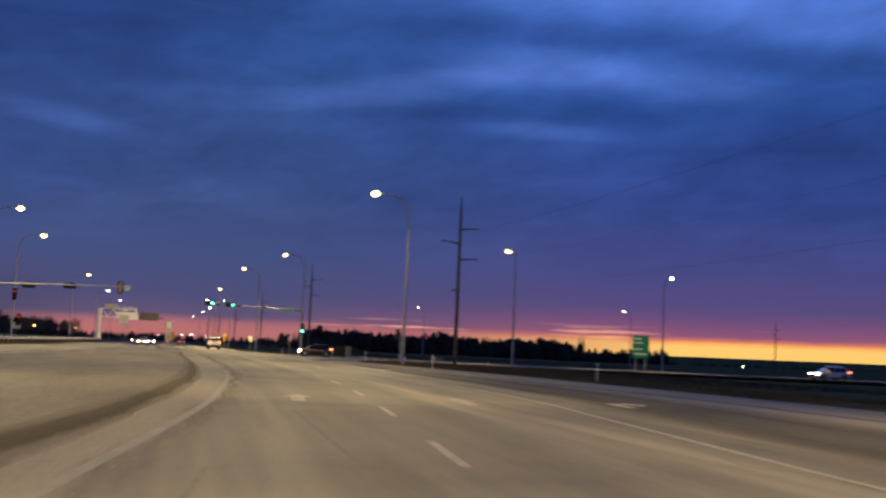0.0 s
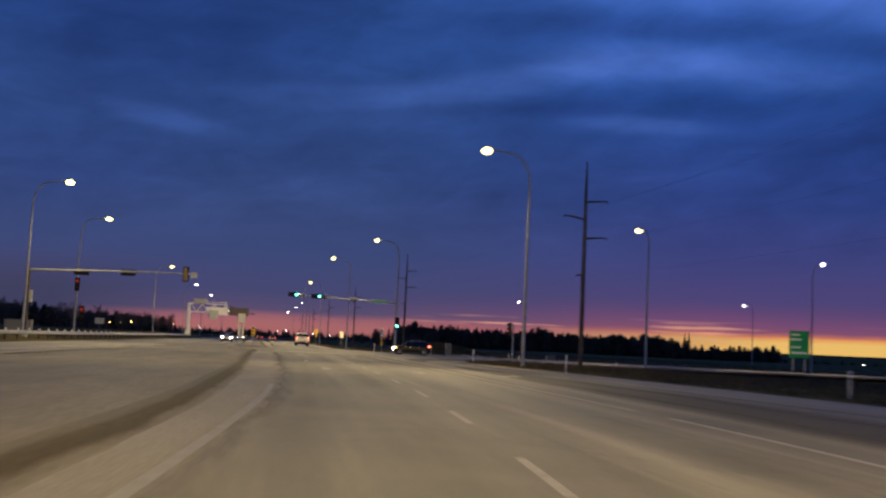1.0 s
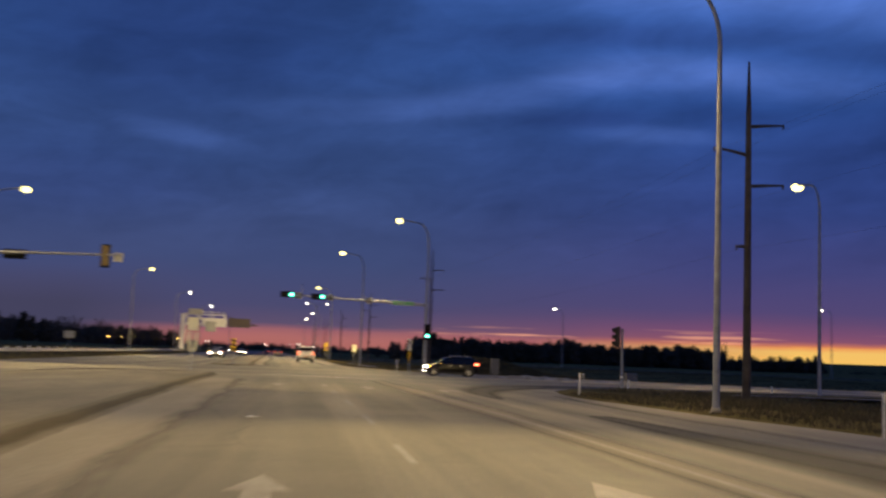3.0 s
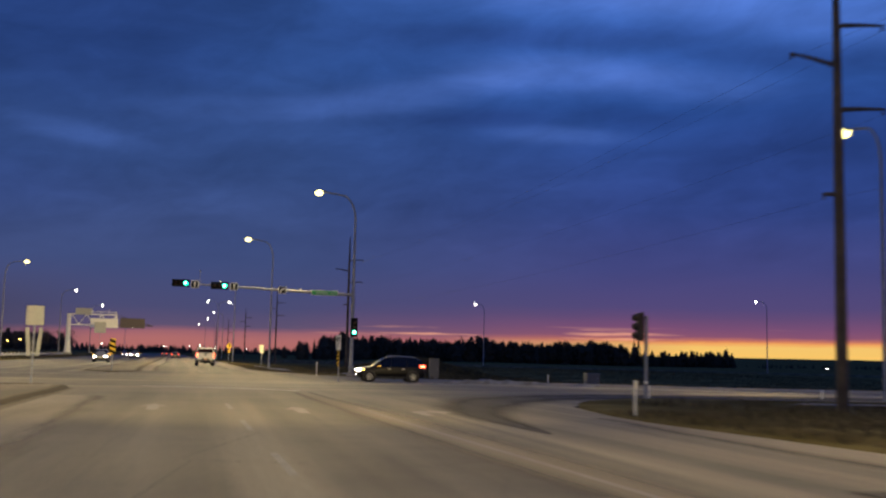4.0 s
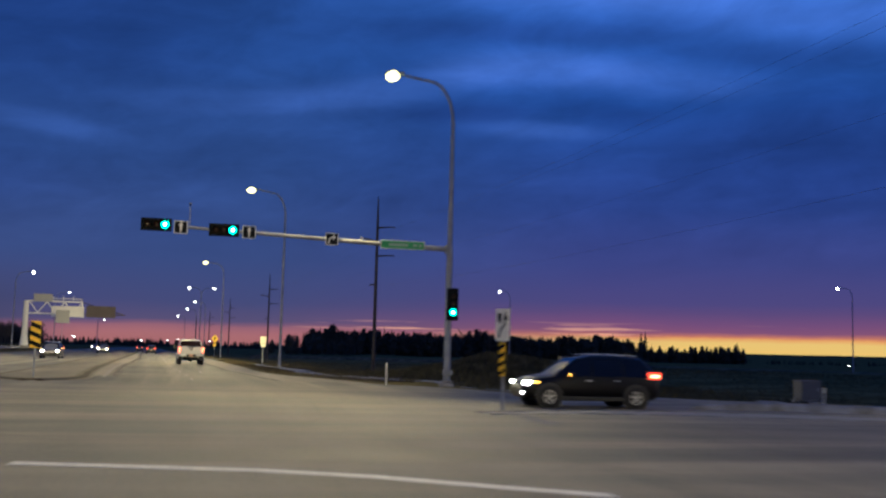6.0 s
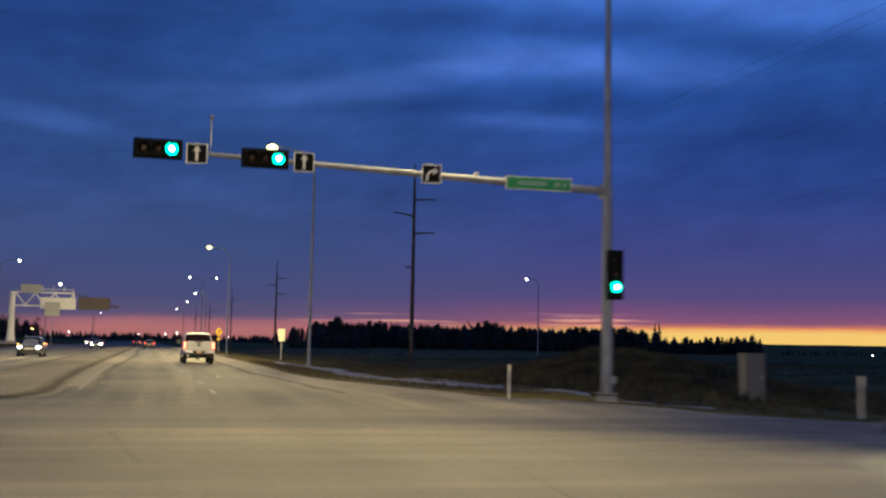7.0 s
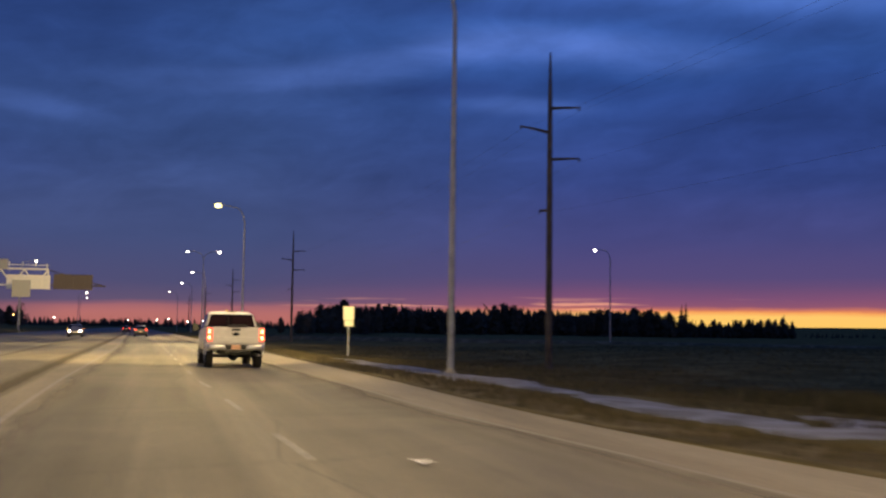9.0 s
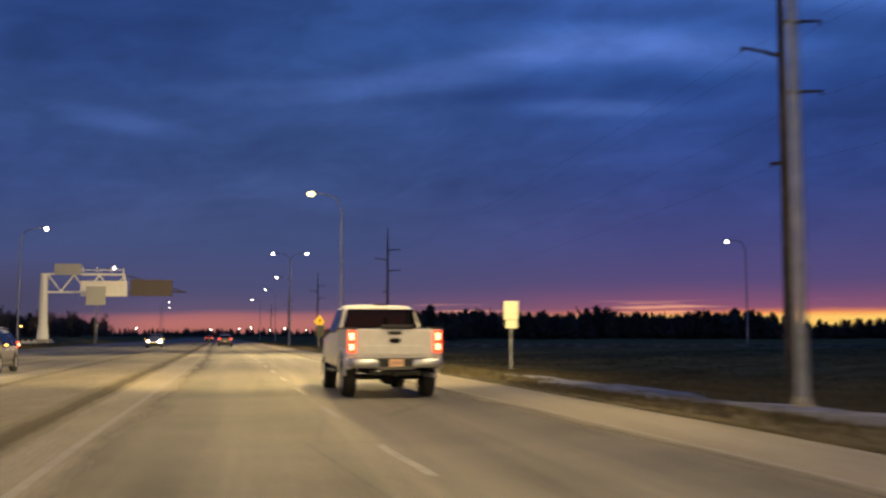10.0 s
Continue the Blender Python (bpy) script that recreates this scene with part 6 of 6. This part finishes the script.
def round_tree(seed, tall, wide):
    """Dense dark tree with a lumpy rounded crown of many small sprays."""
    r = random.Random(seed)
    trunk = Mesh().tube([(0, 0, -0.3), (0.05, 0, tall * 0.3), (0, 0.1, tall * 0.8)], [tall * 0.02, tall * 0.014, 0.03], 5)
    crown = Mesh()
    for k in range(13):
        t = k / 12
        z = tall * (0.12 + 0.76 * t)
        a, out = r.uniform(0, 6.283), wide * 0.55 * r.random() * (1.15 - t)
        size = wide * (0.78 - 0.42 * t) * r.uniform(0.75, 1.15)
        for _ in range(46):
            d = Vector((r.gauss(0, 1), r.gauss(0, 1), r.gauss(0, 1))).normalized()
            p = Vector((out * math.cos(a), out * math.sin(a), z)) + Vector((d.x, d.y, d.z * 0.85)) * size * r.uniform(0.45, 1.0)
            u = Vector((r.gauss(0, 1), r.gauss(0, 1), r.gauss(0, 1))).normalized() * size * 0.34
            w = u.cross(d) * r.uniform(0.5, 1.0)
            crown.add([p - u, p + w, p + u + d * size * 0.15, p - w], [(0, 1, 2, 3)])
    return trunk, crown


def bare_tree(seed, tall, wide):
    """Leafless poplar: limbs and a haze of fine twigs."""
    r = random.Random(seed)
    trunk = Mesh().tube([(0, 0, -0.3), (0.1, 0, tall * 0.35), (0.0, 0.1, tall * 0.8)], [tall * 0.02, tall * 0.014, 0.03], 6)
    crown = Mesh()
    for k in range(16):
        z = tall * r.uniform(0.2, 0.75)
        a = r.uniform(0, 6.283)
        top = Vector((wide * r.uniform(0.4, 0.9) * math.cos(a), wide * r.uniform(0.4, 0.9) * math.sin(a), min(tall, z + tall * r.uniform(0.15, 0.35))))
        root = Vector((0, 0, z))
        crown.tube([root, (root + top) / 2 + Vector((0, 0, -0.15)), top], [0.06, 0.04, 0.015], 4, False)
        for _ in range(26):
            p = root.lerp(top, r.uniform(0.25, 1.0))
            d = Vector((r.gauss(0, 1), r.gauss(0, 1), r.uniform(0.1, 1.3))).normalized() * r.uniform(0.5, 1.3) * tall / 11
            w = Vector((r.gauss(0, 1), r.gauss(0, 1), r.gauss(0, 1))).normalized() * 0.05 * tall / 8
            crown.add([p - w, p + w, p + d], [(0, 1, 2)])
            crown.add([p + d * 0.4 - w, p + d * 0.4 + w, p + d * 0.9 + Vector((r.gauss(0, 0.3), r.gauss(0, 0.3), 0.1))], [(0, 1, 2)])
    return trunk, crown


random.seed(11)
kinds = []
for k in range(6):
    t, c = conifer(100 + k, 10.0, 2.5 + 0.35 * (k % 3))
    ob = thing("spruce_tree", "dark spruce standing in the tree line", "tree", "spruces in the tree line")
    part("trunk", t, "bark", ob)
    part("crown", c, "needles", ob, fix=False)
    kinds.append(ob)
rounded = []
for k in range(4):
    t, c = round_tree(300 + k, 10.0, 3.0 + 0.4 * (k % 2))
    ob = thing("dense_tree", "dark dense round-crowned tree in the tree line", "tree", "dense trees in the tree line")
    part("trunk", t, "bark", ob)
    part("crown", c, "needles", ob, fix=False)
    rounded.append(ob)
leafless = []
for k in range(4):
    t, c = bare_tree(200 + k, 10.0, 3.0)
    ob = thing("bare_tree", "dark leafless tree standing in the tree line", "tree", "bare trees in the tree line")
    part("trunk", t, "bark", ob)
    part("crown", c, "twigs", ob, fix=False)
    leafless.append(ob)
used = set()


def plant(pool, x, y, z, tall):
    k = random.randrange(len(pool))
    size = tall / 10.0
    m = Matrix.Translation((x, y, z)) @ Matrix.Rotation(random.uniform(0, 6.28), 4, "Z") @ Matrix.Diagonal((size * random.uniform(0.85, 1.15), size, size, 1))
    ob = pool[k]
    if ob.name in used:
        ob = copy_thing(ob, Matrix.Translation((x, y, z)) @ Matrix.Rotation(random.uniform(0, 6.28), 4, "Z"))
        ob.scale = (size, size, size)
    else:
        used.add(ob.name)
        ob.matrix_basis = m


for i in range(250):
    u = i / 249
    x, y = 52 + 219 * u + random.uniform(-2, 2), 548 + 36 * u + random.uniform(-16, 16)
    if u < 0.74:
        tall = 0.89 * (12.4 + 1.5 * math.sin(u * 23) + 1.2 * math.sin(u * 61)) * random.uniform(0.8, 1.03)
        pick = random.random()
        pool = rounded if pick < 0.62 else kinds if pick < 0.88 else leafless
    else:
        tall = random.uniform(5.2, 9.0)
        pool = kinds if random.random() < 0.6 else rounded
    if 0.32 < u < 0.335:
        tall *= 0.5
    plant(pool, x, y, 0.2, tall)
for x, y, tall in ((269.5, 583, 10.0), (271.5, 585, 10.8), (267, 584, 9.0), (216, 574, 15.0), (213, 572, 14.2)):
    plant(kinds, x, y, 0.2, tall)
for i in range(34):
    plant(kinds if random.random() < 0.7 else leafless, 30 + i * 0.9 + random.uniform(-4, 4), 440 + i * 2 + random.uniform(-20, 20), 0.2, random.uniform(4.5, 8.5))
for i in range(85):
    u = i / 84
    plant(rounded if random.random() < 0.3 else leafless, -245 + 150 * u + random.uniform(-6, 6), 330 + 480 * u + random.uniform(-25, 25), 1.5, random.uniform(13, 19) * (1 - 0.25 * u))
for i in range(10):
    plant(leafless, -62 + random.uniform(-14, 12), 430 + random.uniform(-20, 40), 1.2, random.uniform(5, 9))
for ob in kinds + leafless + rounded:
    if ob.name not in used:
        plant([ob], 300 + random.uniform(0, 60), 600, 0.2, 8)


def woods(name, count, spot, label, mat="needles", rounded_crowns=False):
    """Far woods behind the single trees: a mass of small ragged spires, or of round sprays of twigs."""
    r = random.Random(5)
    m = Mesh()
    for _ in range(count):
        x, y, tall, z = spot(r)
        w = tall * r.uniform(0.28, 0.6)
        for _ in range(60 if rounded_crowns else 0):
            d = Vector((r.gauss(0, 1), r.gauss(0, 1), r.gauss(0, 1))).normalized() * r.uniform(0.3, 1.0) ** 0.5
            p = Vector((x + d.x * w * 0.8, y + d.y * w * 0.8, z + tall * (0.5 + 0.5 * d.z)))
            u = Vector((r.gauss(0, 1), r.gauss(0, 1), r.gauss(0, 1))).normalized() * tall * 0.09
            m.add([p - u, p + u, p + Vector((r.gauss(0, 0.4), 0, tall * 0.13))], [(0, 1, 2)])
        for k in range(0 if rounded_crowns else 5):
            a = k / 5
            for j in range(5):
                q = 2 * math.pi * j / 5 + k
                e = w * (1 - a) * r.uniform(0.7, 1.2)
                m.add([(x, y, z + tall * (a + 0.28)), (x + e * math.cos(q - 0.7), y + e * math.sin(q - 0.7), z + tall * a * 0.95), (x + e * math.cos(q + 0.7), y + e * math.sin(q + 0.7), z + tall * a * 0.95 - 0.2)], [(0, 1, 2)])
    return tagged(link(name, m, mat, False), label, "woods", "", "stuff")


woods("far_woods", 760, lambda r: (lambda u: (60 + 215 * u, 600 + 30 * u + r.uniform(-20, 60), (11.0 if u < 0.74 else 5.6) * r.uniform(0.7, 1.05), 0.0))(r.random()), "dark far spruce woods along the horizon")
woods("far_woods_west", 420, lambda r: (lambda u: (-270 + 165 * u, 360 + 520 * u + r.uniform(-20, 60), r.uniform(11, 16) * (1 - 0.25 * u), 1.0))(r.random()), "hazy bare woods beyond the oncoming lanes", "twigs", True)
woods("far_woods_east", 200, lambda r: (lambda u: (275 + 330 * u, 650 + r.uniform(-30, 80), r.uniform(1.8, 3.4), 0.0))(r.random()), "low dark woods at the foot of the far hills")
woods("horizon_trees", 420, lambda r: (lambda u: (-360 + 640 * u, 1600 + r.uniform(-60, 60), r.uniform(6, 11), 2.0))(r.random()), "low dark tree line on the horizon")

# lit road crossing the far field
FAR_ROAD = curve([(18, 348), (40, 326), (60, 306), (84, 281), (106, 260), (140, 226), (190, 190), (300, 150), (600, 118)], 4.0)
rows = []
for i, (x, y) in enumerate(FAR_ROAD):
    p, q = Vector(FAR_ROAD[max(i - 1, 0)]), Vector(FAR_ROAD[min(i + 1, len(FAR_ROAD) - 1)])
    n = Vector(((q - p).y, -(q - p).x)).normalized()
    rows.append([(x + n.x * s, y + n.y * s, z) for s, z in ((-6.5, -0.9), (-4.0, 0.22), (0, 0.27), (4.0, 0.22), (6.5, -0.9))])
structure("road_far", Mesh().grid(rows), "verge", "dim far road on a low bank across the field", "road")

# far amber and white yard lights along the horizon; the last, low one stands for a car headlight
random.seed(21)


def far_light(x, y, z, size, mat):
    ob = thing("far_lamp_post", "distant lit lamp", "lamp post", "distant lamps", pose(x, y, 0.5))
    part("pole", Mesh().tube([(0, 0, -0.5), (0, 0, z)], 0.1, 5), "dark_steel", ob)
    part("lens", Mesh().lathe((0, 0, z), "z", [(size * 0.5, 0.0), (size * 0.35, size * 0.8), (-size * 0.35, size * 0.8), (-size * 0.5, 0.0)], 8), mat, ob, "glowing lamp")


for x, y, z, size, mat in ((-92, 560, 4.5, 0.5, "amber_lamp"), (-86, 590, 5.5, 0.5, "amber_lamp"), (-97, 620, 5.0, 0.5, "amber_lamp"), (-70, 640, 5.5, 0.5, "amber_lamp"), (-60, 700, 5.0, 0.5, "far_lamp"), (-12, 760, 5.0, 0.5, "far_lamp"), (-6, 800, 6.0, 0.6, "far_lamp"),
                           (4, 690, 4.0, 0.5, "far_lamp"), (12, 720, 4.5, 0.5, "far_lamp"), (22, 700, 4.0, 0.45, "far_lamp"), (-30, 820, 5.0, 0.5, "far_lamp"), (-120, 880, 6.0, 0.5, "far_lamp"), (277, 500, 0.6, 0.45, "far_lamp")):
    far_light(x, y, z, size * 0.7, mat)


# ---- grass ----
def tufts(name, count, spot, tall, mat, label):
    r = random.Random(8)
    m = Mesh()
    for _ in range(count):
        x, y, z = spot(r)
        for _ in range(3):
            a, h, lean = r.uniform(0, 6.283), tall * r.uniform(0.5, 1.3), r.uniform(-0.5, 0.5)
            w = (0.016 + 0.012 * r.random()) * max(1.0, tall / 0.17)
            px, py = x + r.uniform(-0.08, 0.08), y + r.uniform(-0.08, 0.08)
            m.add([(px - w * math.cos(a), py - w * math.sin(a), z - 0.03), (px + w * math.cos(a), py + w * math.sin(a), z - 0.03), (px + lean * h * math.sin(a), py + lean * h * math.cos(a), z + h)], [(0, 1, 2)])
    return tagged(link(name, m, mat, False), label, "grass", "", "stuff")


def by_north(r):
    y = 150 + 75 * r.random()
    d = 0.15 + 2.2 * r.random() if r.random() < 0.3 else 5.2 + 14 * r.random() ** 1.3
    return east_n(y) + d, y, land_z(east_n(y) + d, y)


def by_south(r):
    y = 30 + 66 * r.random()
    d = 0.15 + 7 * r.random() ** 1.5
    return east_s(y) + d, y, land_z(east_s(y) + d, y)


def on_bank(r):
    x, y = max(13.0 + 1.5 * r.random(), r.gauss(19.5, 5.0)), r.gauss(165, 7.0)
    return x, y, land_z(x, y)


def in_field(r):
    x, y = 13 + 75 * r.random() ** 1.2, 146 + 130 * r.random()
    return x, y, land_z(x, y)


def in_corner(r):
    x, y = 16 + 30 * r.random(), 60 + 43 * r.random()
    return x, y, land_z(x, y)


tufts("verge_grass_north", 9000, by_north, 0.17, "blades", "dead grass tufts on the verge and ditch")
tufts("verge_grass_south", 5000, by_south, 0.14, "blades", "dead grass tufts on the corner verge")

tufts("bank_grass", 9000, on_bank, 0.36, "straw", "rough dead grass on the low bank")
tufts("field_grass", 14000, in_field, 0.2, "straw", "rough dead grass across the field")
tufts("corner_grass", 4000, in_corner, 0.24, "blades", "rough dead grass on the corner field")

# scraps of white litter on the lane
paper = Mesh().grid([[(0.1 * u - 0.1, 0.12 * w - 0.12, 0.02 + 0.035 * abs(math.sin(2.1 * u + w)) + 0.01 * (u == w)) for u in range(3)] for w in range(3)], False)
for x, y, turn in ((1.62, 164.2, 25), (0.34, 73.6, -20)):
    scrap = link("paper_litter", paper, "white_sign")
    scrap.matrix_basis = pose(x, y, 0.0, 0, 0, turn)
    tagged(scrap, "crumpled white scrap of paper lying on the asphalt", "litter", "paper scraps")
